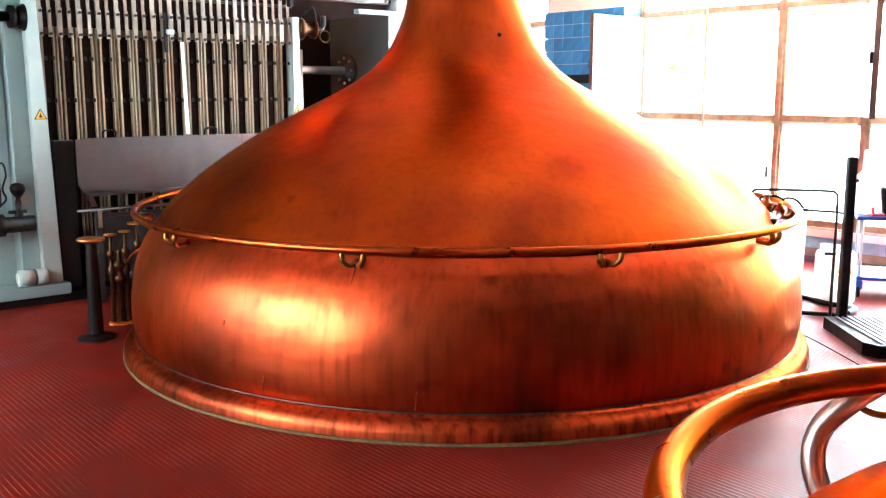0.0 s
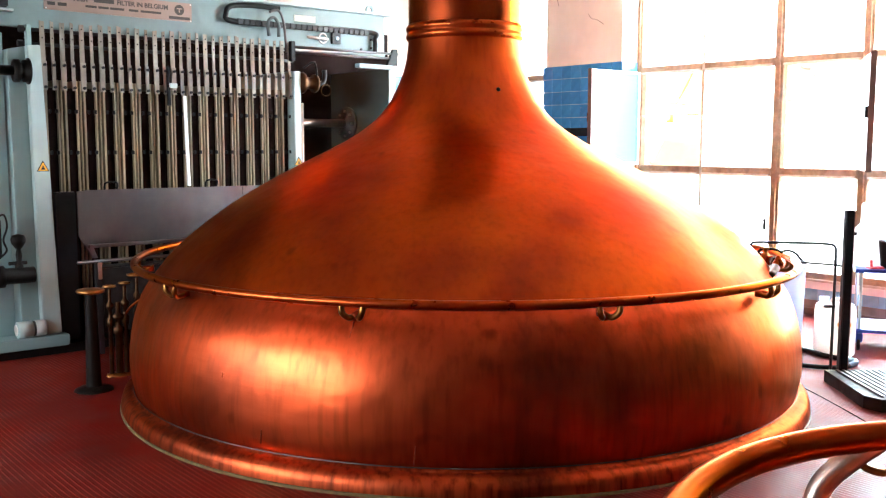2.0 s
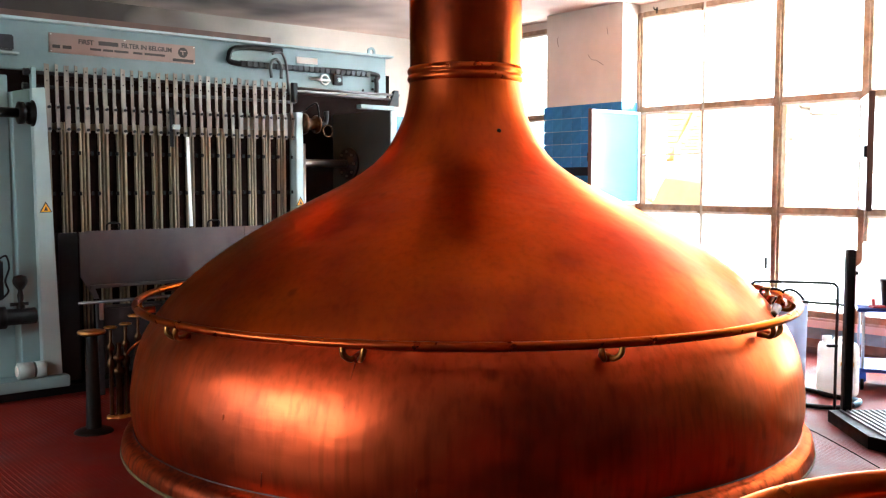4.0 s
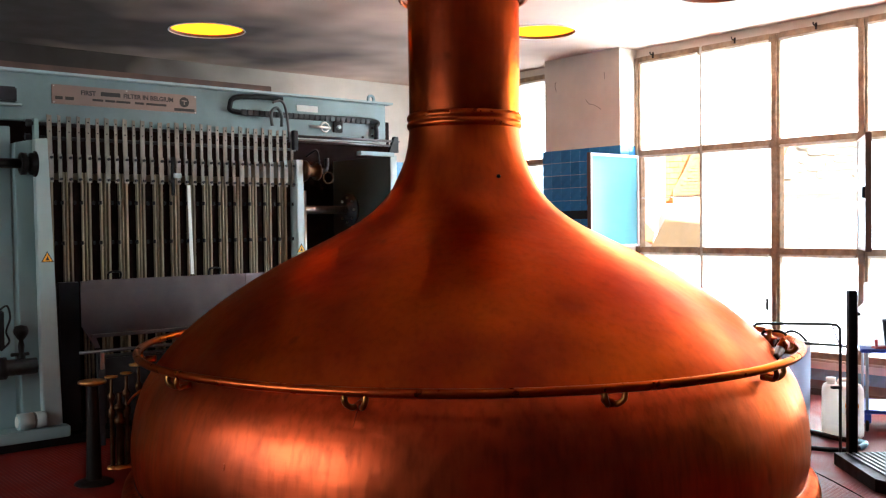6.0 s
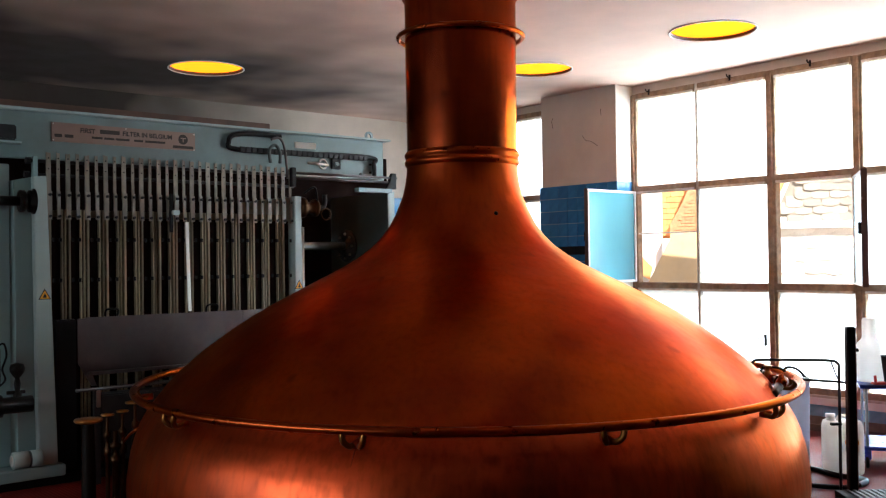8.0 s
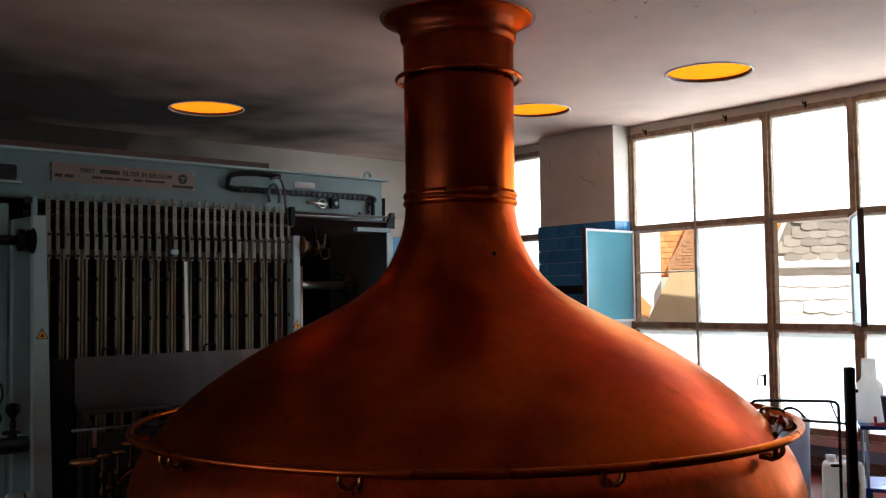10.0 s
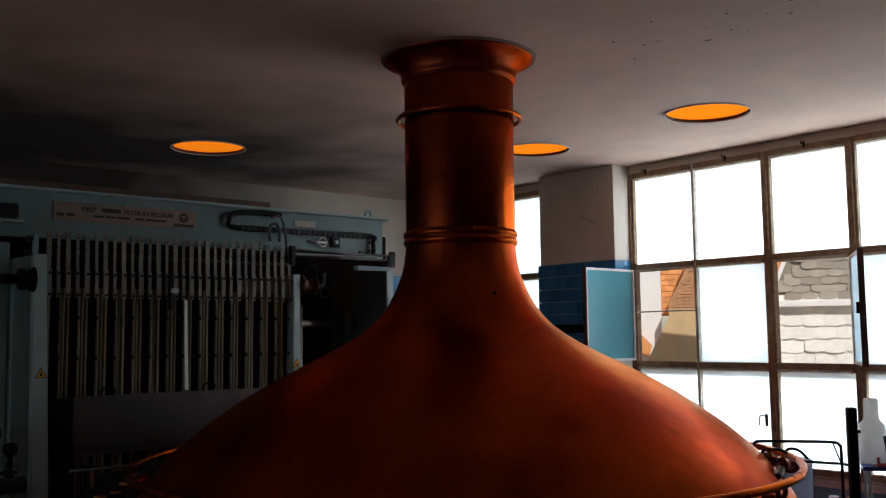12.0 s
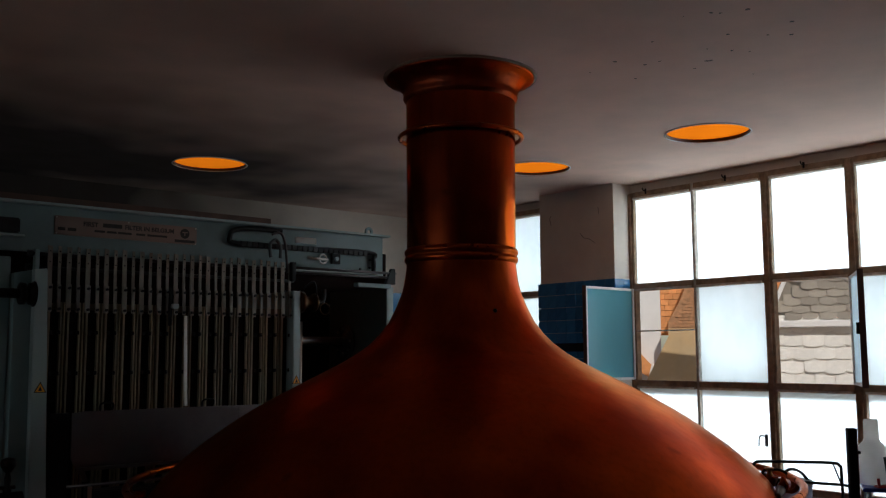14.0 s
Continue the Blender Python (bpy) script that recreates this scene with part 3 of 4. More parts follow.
part("plaster_collar", lathe([(0.52, 3.678), (0.545, 3.678), (0.550, 3.689)], 96), CEILING, kettle, "pale plaster rim", True)
part("skirt", lathe([(2.196, 0.129), (2.212, 0.127), (2.218, 0.115), (2.232, 0.111), (2.258, 0.100), (2.278, 0.078), (2.288, 0.048), (2.290, 0.016)], 160), SKIRT_COPPER, kettle, "flared copper foot skirt with dark stains", True)
part("solder_line", tube([(2.213 * math.cos(a * math.pi / 90), 2.213 * math.sin(a * math.pi / 90), 0.131) for a in range(180)], 0.003, 6, True), SHEET, kettle, "thin bright solder line", True)
part("sealing_strip", lathe([(2.286, 0.0), (2.286, 0.016), (2.293, 0.012), (2.296, 0.0)], 160), SEAL, kettle, "yellowed sealant at the floor", True)
RR, RZ = 2.185, 0.911
part("rail", tube([(RR * math.cos(a * math.pi / 90), RR * math.sin(a * math.pi / 90), RZ) for a in range(180)], 0.0235, 12, True), RAIL_COPPER, kettle, "round copper rail along the belly", True)
for k in range(11):
    a = radians(-90 - 15.3 + 32.73 * k)
    rad = Vector((math.cos(a), math.sin(a), 0))
    tan = Vector((-math.sin(a), math.cos(a), 0))
    for side in (-1, 1):
        pts = [rad * RR + Vector((0, 0, RZ - 0.01)) + tan * side * 0.055, rad * (RR + 0.005) + Vector((0, 0, RZ - 0.05)) + tan * side * 0.05,
               rad * (RR - 0.02) + Vector((0, 0, RZ - 0.078)) + tan * side * 0.028, rad * (RR - 0.055) + Vector((0, 0, RZ - 0.075)) + tan * side * 0.012, rad * (2.09) + Vector((0, 0, RZ - 0.06))]
        part("rail_bracket", tube(smooth_line(pts, 5), 0.0155, 8), BRACKET, kettle, "curved dark brass bracket", True)
    part("bracket_plate", tube([rad * 2.085 + Vector((0, 0, RZ - 0.07)), rad * 2.15 + Vector((0, 0, RZ - 0.075))], 0.022, 12), DARK_COPPER, kettle, "", True)



def belly_radius(z):
    """Radius of the belly's wall at a height, just proud of the copper."""
    return 2.2293 if z < 0.30 else 2.231 - 0.62 * (z - 0.30) ** 2.15


for a0, z0, z1, w in ((-106.0, 0.805, 0.60, 0.0035), (-118.0, 0.245, 0.17, 0.004), (-97.0, 0.24, 0.15, 0.003), (-125.0, 0.50, 0.47, 0.005)):
    pts = [(belly_radius(z) * math.cos(radians(a0 - (z0 - z) * 2.5)), belly_radius(z) * math.sin(radians(a0 - (z0 - z) * 2.5)), z) for z in np.linspace(z0, z1, 9)]
    part("drip_mark", tube(pts, w, 6), DARK_COPPER, kettle, "thin dark drip mark on the belly", True)

# ---- the mash filter along the back wall ----
mash = thing("mash_filter", ROOM, "pale blue-grey mash filter press with hanging plates on dark plinth", "filter press")
part("plinth", box(-1.6, 3.4, 0.0, 1.35, 0.0, 0.075, 0.006), BLACK, mash, "black rubber plinth")
part("base_slab", box(-1.5, -0.09, -0.07, 1.25, 0.076, 0.165, 0.008), MACHINE, mash)
girder = part("girder", box(-1.5, 3.25, 0.25, 0.31, 2.565, 2.945, 0.004), GIRDER_SHADED, mash, "long pale blue-grey top girder")
part("girder_flange", box(-1.5, 3.31, 0.19, 0.40, 2.946, 2.966, 0.004), WHITE_EDGE, girder)
part("girder_flange", box(2.10, 3.20, 0.17, 0.31, 2.535, 2.562, 0.004), WHITE_EDGE, girder)
lug = lathe([(0.022, -0.008), (0.048, -0.008), (0.048, 0.008), (0.022, 0.008), (0.022, -0.008)], 20)
part("lifting_lug", lying(lug, "y", (3.085, 0.27, 2.995)), MACHINE, girder)
# Black sheet added behind the plates so the gaps read as shade.
part("gap_backing", box(-0.4, 4.0, 1.2, 1.26, 0.08, 2.9), MATT_BLACK, mash, "matt black sheet added to darken the gaps between the plates")
part("side_panel", box(-1.5, -0.44, 0.12, 0.18, 0.166, 2.5, 0.006), MACHINE, mash)
# heads: each a thick upright plate seen edge on
part("fixed_head", prism([(-0.30, 2.40), (-0.205, 2.41), (-0.132, 0.166), (-0.275, 0.166)], -0.02, 1.18, 0.006), WHITE_EDGE, mash, "pale tapered end head")
part("head_web", prism([(-0.43, 2.37), (-0.301, 2.40), (-0.276, 0.166), (-0.41, 0.166)], 0.05, 1.15, 0.005), MACHINE, mash)
part("moving_head", box(2.06, 2.135, 0.04, 1.15, 0.1, 2.33, 0.006), WHITE_EDGE, mash, "pale moving head plate")
part("end_stand", box(3.215, 3.29, 0.135, 1.19, 0.08, 2.42, 0.006), DARK_PAINT, mash, "grey end stand plate")
part("end_stand_edge", box(3.213, 3.292, 0.12, 0.134, 0.08, 2.422, 0.003), WHITE_EDGE, mash)
flange = part("ram_flange", lying(lathe([(0, -0.05), (0.075, -0.05), (0.08, -0.03), (0.17, -0.03), (0.175, -0.02), (0.175, 0.0), (0, 0.0)], 32), "x", (3.213, 0.86, 1.88)), DARK_STEEL, mash, "", True)
for k in range(8):
    a = k * math.pi / 4
    part("bolt", lying(lathe([(0, -0.02), (0.014, -0.02), (0.014, 0.012), (0, 0.012)], 6), "x", (3.185, 0.86 + 0.13 * math.cos(a), 1.88 + 0.13 * math.sin(a))), STEEL, flange)
part("ram", tube([(2.14, 0.86, 1.88), (3.17, 0.86, 1.88)], 0.042, 16), STEEL, mash, "polished steel hydraulic ram", True)
part("tie_rod", tube([(2.27, 0.25, 0.1), (2.27, 0.25, 2.05)], 0.016, 10), STEEL, mash, "", True)
# outlet fitting beside the moving head
fitting = part("outlet_fitting", lying(lathe([(0, -0.02), (0.10, -0.02), (0.10, 0.03), (0.055, 0.035), (0.055, 0.14), (0.085, 0.145), (0.085, 0.17), (0, 0.17)], 20), "x", (2.16, 0.10, 2.23)), AGED_BRASS, mash, "", True)
part("elbow", tube(smooth_line([(2.30, 0.10, 2.23), (2.40, 0.10, 2.235), (2.43, 0.10, 2.28), (2.43, 0.10, 2.36)], 5), 0.024, 10), DARK_STEEL, fitting, "", True)
part("clamp_ring", tube([(2.42 + 0.055 * math.cos(k * math.pi / 8), 0.06, 2.17 + 0.055 * math.sin(k * math.pi / 8)) for k in range(16)], 0.006, 6, True), AGED_BRASS, fitting, "", True)
part("hose", tube(smooth_line([(2.17, 0.05, 2.36), (2.25, 0.0, 2.42), (2.30, 0.03, 2.34), (2.32, 0.06, 2.26)], 6), 0.010, 6), BLACK, fitting, "", True)
# plates with hanger straps
NP = 30
for k in range(NP):
    s = -0.157 + k * 2.197 / (NP - 1)
    wide = 0.021 if k % 2 == 0 else 0.014
    lean = random.uniform(-0.003, 0.003)
    strap = part("hanger_strap", prism([(s - wide * 0.85, 2.60 + random.uniform(-0.012, 0.012)), (s + wide * 0.85, 2.60), (s + wide * 0.85 + lean, 2.25), (s - wide * 0.85 + lean, 2.25)], 0.085, 0.095), STRAP, mash, "stained steel hanger strap")
    part("hanger_plate", box(s - wide + lean, s + wide + lean, 0.070, 0.084, 2.075, 2.30, 0.003), STRAP, strap)
    for z, r in ((2.27, 0.0115), (2.10, 0.0115)):
        part("bolt", lying(lathe([(0, -0.014), (r, -0.014), (r + 0.002, 0), (0, 0)], 8), "y", (s + lean + 0.004, 0.070, z)), DARK_STEEL, strap)
    for z in (2.56, 2.475):
        part("rivet", lying(lathe([(0, -0.004), (0.006, -0.004), (0.006, 0), (0, 0)], 6), "y", (s, 0.085, z)), BLACK, strap)
    if k % 2 == 0:
        for off, hw in ((-0.033, 0.0082), (-0.004, 0.0072), (0.025, 0.0085)):
            part("filter_plate", box(s + off - hw, s + off + hw, 0.12 + random.uniform(0, 0.025), 1.08, 0.13, 2.16, 0.002), PLATE, mash)
        # Black slab for the membranes and the gap's shade, covering the plate sides.
        part("membrane_shade", box(s - 0.046, s + 0.099, 0.165, 1.05, 0.13, 2.10), MATT_BLACK, mash)
        for z in (1.915, 1.59):
            part("plate_lug", box(s + 0.040, s + 0.056, 0.105, 0.135, z - 0.016, z + 0.016, 0.003), BLACK, mash)
            part("plate_lug", box(s + 0.090, s + 0.108, 0.105, 0.135, z - 0.016, z + 0.016, 0.003), BLACK, mash)
part("cloth_strip", prism([(0.985, 2.07), (1.012, 2.07), (1.018, 1.8), (1.035, 1.3), (1.005, 1.3), (0.992, 1.8)], 0.070, 0.082), WHITE_CLOTH, mash, "white strip of filter cloth")
part("shifter_bar", box(0.835, 0.865, 0.05, 0.07, 1.98, 2.31, 0.004), BLACK, mash, "black shifter bar")
part("shifter_block", box(0.85, 0.92, 0.035, 0.068, 2.13, 2.17, 0.005), WHITE_EDGE, mash)
part("hanger_rod", tube([(-0.31, 0.12, 2.535), (2.12, 0.12, 2.535)], 0.014, 10), DARK_STEEL, mash, "", True)
part("hanger_rod", tube([(-0.31, 0.16, 2.43), (2.12, 0.16, 2.43)], 0.014, 10), DARK_STEEL, mash, "", True)
for z in (2.535, 2.43):
    part("rod_nut", lying(lathe([(0, -0.02), (0.028, -0.02), (0.028, 0.02), (0, 0.02)], 6), "x", (-0.30, 0.12 if z > 2.5 else 0.16, z)), DARK_STEEL, mash)
part("rod_bracket", box(-0.27, -0.235, 0.09, 0.15, 2.40, 2.57, 0.005), MACHINE, mash)
part("guide_rail", tube([(2.05, 0.05, 2.55), (3.27, 0.05, 2.555)], 0.012, 8), SHEET, mash, "", True)
part("guide_rail", tube([(2.05, 0.05, 2.50), (3.24, 0.05, 2.51)], 0.010, 8), SHEET, mash, "", True)
part("rail_end_bracket", prism([(3.13, 2.44), (3.25, 2.44), (3.25, 2.60), (3.20, 2.60)], 0.03, 0.07, 0.003), BLACK, mash)
part("guide_block", box(2.03, 2.075, 0.03, 0.08, 2.42, 2.60, 0.004), BLACK, mash)
part("cover_strip", box(2.78, 3.19, 0.02, 0.10, 2.40, 2.44, 0.004), MACHINE, mash)
# cable chain and small fittings on the girder
part("cable_chain", tube(smooth_line([(2.016, 0.21, 2.905), (1.75, 0.21, 2.91), (1.53, 0.21, 2.885), (1.475, 0.21, 2.815), (1.53, 0.21, 2.757), (2.03, 0.21, 2.755), (3.03, 0.21, 2.768), (3.10, 0.21, 2.70), (3.104, 0.21, 2.58)], 8), 0.024, 8), BLACK, mash, "black cable chain")
for k in range(24):
    part("chain_link", box(1.58 + k * 0.06, 1.63 + k * 0.06, 0.182, 0.232, 2.732, 2.780, 0.003), DARK_STEEL, mash)
part("rating_plate", box(2.195, 2.43, 0.243, 0.248, 2.812, 2.872, 0.001), WHITE_PLASTIC, mash, "cream rating plate")
part("switch_box", box(2.60, 2.70, 0.215, 0.248, 2.63, 2.735, 0.004), BLACK, mash)
part("switch_knob", lying(lathe([(0, -0.02), (0.02, -0.02), (0.022, 0), (0, 0)], 12), "y", (2.65, 0.215, 2.68)), WHITE_EDGE, mash)
part("gauge_ring", tube([(2.50 + 0.045 * math.cos(k * math.pi / 8), 0.23, 2.672 + 0.045 * math.sin(k * math.pi / 8)) for k in range(16)], 0.010, 6, True), STEEL, mash, "", True)
part("gauge_pipe", tube([(2.33, 0.23, 2.675), (2.56, 0.23, 2.668)], 0.014, 8), STEEL, mash, "", True)
part("spring_hook", tube(smooth_line([(1.86, 0.13, 2.64), (1.85, 0.13, 2.76), (1.91, 0.13, 2.81), (1.96, 0.13, 2.75), (1.96, 0.13, 2.64)], 5), 0.016, 8), DARK_PAINT, mash, "", True)
part("conduit", tube(smooth_line([(1.88, 0.15, 2.86), (1.97, 0.15, 2.88), (2.02, 0.15, 2.80), (2.025, 0.12, 2.62), (2.02, 0.10, 2.50)], 6), 0.012, 8), SHEET, mash, "", True)
for z in (2.62, 2.70, 2.60):
    part("bolt", lying(lathe([(0, -0.012), (0.012, -0.012), (0.012, 0), (0, 0)], 8), "y", (3.08 - 0.12 * (z == 2.60), 0.25, z)), BLACK, mash)
part("terminal_box", box(-0.60, -0.36, 0.20, 0.248, 2.70, 2.82, 0.01), DARK_STEEL, mash)
part("terminal_shelf", box(-0.62, -0.33, 0.17, 0.249, 2.672, 2.688, 0.003), WHITE_EDGE, mash)
# name plaque
plaque = part("name_plaque", box(-0.085, 1.16, 0.236, 0.249, 2.715, 2.872, 0.002), PLAQUE, mash, "bronze name plaque with black lettering")


def lettering(text, x, z, size, y):
    data = bpy.data.curves.new("lettering", "FONT")
    data.body, data.size, data.extrude, data.offset = text, size, 0.0008, size * 0.032
    ob = new("lettering", data)
    ob.matrix_world = pose(x, y, z, 90)
    bpy.context.view_layer.update()
    me = bpy.data.meshes.new_from_object(ob.evaluated_get(bpy.context.evaluated_depsgraph_get()))
    bpy.data.objects.remove(ob)
    me.materials.append(BLACK_PRINT)
    made = new("lettering", me)
    made.matrix_world = pose(x, y, z, 90)
    made.parent = plaque
    return made


lettering("FIRST", 0.145, 2.802, 0.052, 0.235)
lettering("FILTER IN BELGIUM", 0.50, 2.802, 0.052, 0.235)
part("print_bar", box(0.31, 0.475, 0.234, 0.236, 2.804, 2.838), BLACK_PRINT, plaque)
for x0, x1 in ((0.24, 0.33), (0.345, 0.43), (0.44, 0.56), (0.60, 0.68), (0.70, 0.88)):
    part("print_bar", box(x0, x1, 0.234, 0.236, 2.758, 2.776), BLACK_PRINT, plaque)
for x0, x1 in ((-0.06, 0.0), (0.02, 0.09)):
    part("print_bar", box(x0, x1, 0.234, 0.236, 2.752, 2.778), BLACK_PRINT, plaque)
part("round_mark", lying(lathe([(0, -0.001), (0.044, -0.001), (0.044, 0.001), (0, 0.001)], 24), "y", (1.045, 0.235, 2.808)), BLACK_PRINT, plaque)
part("round_mark_bar", box(1.02, 1.07, 0.232, 0.2338, 2.815, 2.823), PLAQUE, plaque)
part("round_mark_bar", box(1.04, 1.048, 0.232, 0.2338, 2.785, 2.815), PLAQUE, plaque)
part("print_bar", box(0.95, 1.14, 0.234, 0.236, 2.728, 2.752), BLACK_PRINT, plaque)
for x, z in ((-0.07, 2.86), (1.148, 2.86), (-0.07, 2.727), (1.148, 2.722), (0.53, 2.862)):
    part("bolt", lying(lathe([(0, -0.004), (0.006, -0.004), (0.006, 0), (0, 0)], 8), "y", (x, 0.236, z)), STEEL, plaque)


def warning_sign(x, z, y):
    sign = part("warning_sign", prism([(x - 0.048, z - 0.04), (x + 0.048, z - 0.04), (x, z + 0.045)], y - 0.002, y), BLACK_PRINT, mash, "black-edged yellow warning triangle")
    part("sign_face", prism([(x - 0.037, z - 0.034), (x + 0.037, z - 0.034), (x, z + 0.031)], y - 0.004, y - 0.0021), YELLOW_SIGN, sign)
    part("sign_symbol", prism([(x - 0.016, z - 0.026), (x + 0.016, z - 0.026), (x + 0.006, z - 0.006), (x, z + 0.012), (x - 0.006, z - 0.006)], y - 0.0055, y - 0.0041), BLACK_PRINT, sign)


warning_sign(-0.226, 1.487, -0.0205)
warning_sign(2.098, 1.502, 0.0395)
part("side_cover", box(-0.125, 0.03, 0.03, 0.09, 0.10, 1.28, 0.004), BLACK, mash, "black side cover")
for x in (0.33, 1.22):
    part("lift_handle", tube(smooth_line([(x - 0.05, 0.07, 1.29), (x - 0.045, 0.05, 1.345), (x + 0.045, 0.05, 1.345), (x + 0.05, 0.07, 1.29)], 4), 0.009, 6), BLACK, mash, "black lifting handle")
# pipes at the fixed head
part("inlet_pipe", tube([(-1.5, -0.03, 2.205), (-0.36, -0.03, 2.205)], 0.038, 14), IRON, mash, "", True)
part("pipe_flange", lying(lathe([(0, -0.10), (0.06, -0.10), (0.085, -0.095), (0.085, -0.06), (0.06, -0.055), (0.06, -0.03), (0.085, -0.025), (0.085, 0.0), (0.10, 0.005), (0.10, 0.012), (0, 0.012)], 24), "x", (-0.315, -0.03, 2.205)), IRON, mash, "", True)
part("drain_pipe", tube([(-1.5, -0.10, 0.665), (-0.35, -0.10, 0.665)], 0.062, 16), IRON, mash, "", True)
part("pipe_collar", lying(lathe([(0, -0.03), (0.085, -0.03), (0.085, 0.03), (0, 0.03)], 20), "x", (-0.60, -0.10, 0.665)), IRON, mash, "", True)
valve = part("valve_stem", lathe([(0.03, 0.0), (0.03, 0.03), (0.018, 0.04), (0.024, 0.10), (0.016, 0.14), (0.03, 0.155), (0.052, 0.19), (0.055, 0.215), (0.045, 0.245), (0, 0.258)], 20, None, (-0.455, -0.10, 0.725)), IRON, mash, "", True)
part("valve_bar", tube([(-0.53, -0.10, 0.76), (-0.40, -0.10, 0.76)], 0.014, 8), IRON, mash, "", True)
part("sensor_box", box(-0.64, -0.575, -0.12, -0.03, 0.80, 1.10, 0.01), BLACK, mash)
part("cable", tube(smooth_line([(-0.60, -0.08, 1.10), (-0.55, -0.10, 1.13), (-0.53, -0.10, 1.04), (-0.56, -0.10, 0.94), (-0.54, -0.10, 0.86), (-0.60, -0.1, 0.80)], 8), 0.008, 6), BLACK, mash, "", True)
can = part("canister", lying(lathe([(0, 0), (0.055, 0), (0.064, 0.008), (0.064, 0.115), (0.058, 0.118), (0.058, 0.134), (0.064, 0.137), (0.064, 0.205), (0.055, 0.215), (0, 0.215)], 28), "x", (-0.475, -0.02, 0.231)), WHITE_EDGE, mash, "pale grey cylindrical canister", True)
part("canister_cap", lying(lathe([(0, -0.006), (0.040, -0.006), (0.043, 0), (0, 0)], 24), "x", (-0.475, -0.02, 0.231)), WHITE_PLASTIC, can)
part("canister_band", lying(lathe([(0.059, 0.118), (0.0595, 0.134)], 28), "x", (-0.475, -0.02, 0.231)), DARK_PAINT, can)

# ---- drip trough in front of the plates ----
trough = thing("drip_trough", ROOM, "dull steel drip trough with front rail under the filter plates", "trough")


def leaning_sheet(x0, x1):
    bm = bmesh.new()
    pts = [(-0.10, 1.292), (-0.104, 1.297), (-0.094, 0.862), (-0.090, 0.857)]
    a = [bm.verts.new((x0, y, z)) for y, z in pts]
    b = [bm.verts.new((x1, y, z)) for y, z in pts]
    bm.faces.new(a)
    bm.faces.new(b[::-1])
    for k in range(4):
        bm.faces.new((a[(k + 1) % 4], a[k], b[k], b[(k + 1) % 4]))
    bmesh.ops.recalc_face_normals(bm, faces=bm.faces)
    return bm


part("trough_sheet", leaning_sheet(0.05, 1.432), SHEET, trough, "plain steel sheet")
part("trough_sheet", leaning_sheet(1.436, 2.03), SHEET, trough, "plain steel sheet")
part("end_strip", prism([(-0.02, 1.292), (0.045, 1.292), (0.048, 0.96), (0.125, 0.76), (0.085, 0.76), (-0.018, 0.94)], -0.155, -0.14, 0.002), SHEET, trough)
part("bottom_lip", box(0.05, 2.03, -0.185, -0.15, 0.845, 0.872, 0.004), SHEET, trough)
part("front_rail", tube([(-0.06, -0.22, 0.742), (2.03, -0.22, 0.748)], 0.014, 10), SHEET, trough, "", True)
for x in (0.10, 1.95):
    part("leg", box(x - 0.025, x + 0.025, -0.235, -0.19, 0.0, 0.73, 0.004), DARK_STEEL, trough)
    part("clevis", box(x - 0.012, x + 0.020, -0.25, -0.236, 0.60, 0.735, 0.004), STEEL, trough)
part("catch_tray", box(0.13, 1.92, -0.21, -0.03, 0.16, 0.69, 0.01), DARK_STEEL, trough, "dark catch tray")

top_board = mesh_object("wall_board", box(-2.0, 2.0, 0.38, 0.43, 2.968, 3.045, 0.004), BROWN_WOOD)
top_board.matrix_world = ROOM
tagged(top_board, "dark brown board lying on the filter girder", "board")

# ---- pedestal valves beside the kettle ----
ped = thing("pedestal_valve", pose(-2.366, 6.316, 0), "dark iron pedestal valve with flat brass cap on the floor", "valve", "floor valves")
part("foot", lathe([(0, 0.03), (0.06, 0.03), (0.10, 0.022), (0.125, 0.01), (0.13, 0.0)], 28), IRON, ped, "", True)
part("column", lathe([(0.052, 0.02), (0.05, 0.06), (0.044, 0.35), (0.038, 0.60), (0.036, 0.655)], 24), IRON, ped, "", True)
part("cap", lathe([(0.03, 0.652), (0.06, 0.658), (0.088, 0.668), (0.093, 0.678), (0.088, 0.688), (0.05, 0.694), (0, 0.696)], 32), BRASS, ped, "flat round brass cap", True)
for (px, py), h, r, cap in (((-2.375, 6.70), 0.652, 0.016, 0.040), ((-2.330, 6.73), 0.55, 0.026, 0), ((-2.285, 6.75), 0.67, 0.018, 0.036), ((-2.215, 6.81), 0.722, 0.016, 0.062)):
    v = thing("valve_pipe", pose(px, py, 0), "slim brass and iron valve pipe standing on the floor", "valve", "floor valves")
    part("foot", lathe([(0, 0.02), (r * 2.2, 0.02), (r * 2.6, 0.0)], 16), BRASS, v, "", True)
    part("stem", lathe([(r, 0.015), (r, h * 0.55), (r * 1.6, h * 0.57), (r * 1.6, h * 0.64), (r * 0.9, h * 0.66), (r * 0.9, h * 0.74), (r * 1.7, h * 0.76), (r * 1.7, h * 0.80), (r * 0.7, h * 0.83), (r * 0.7, h * 0.97)], 14), AGED_BRASS, v, "", True)
    if cap:
        part("handwheel", tube([(cap * math.cos(k * math.pi / 10), cap * math.sin(k * math.pi / 10), h) for k in range(20)], 0.007, 6, True), BRASS, v, "", True)
        for k in range(2):
            a = k * math.pi / 2
            part("spoke", tube([(-cap * math.cos(a), -cap * math.sin(a), h), (cap * math.cos(a), cap * math.sin(a), h)], 0.005, 6), BRASS, v)
link = thing("copper_link_pipe", pose(0, 0, 0), "thin copper pipe joining the valves to the kettle", "pipe")
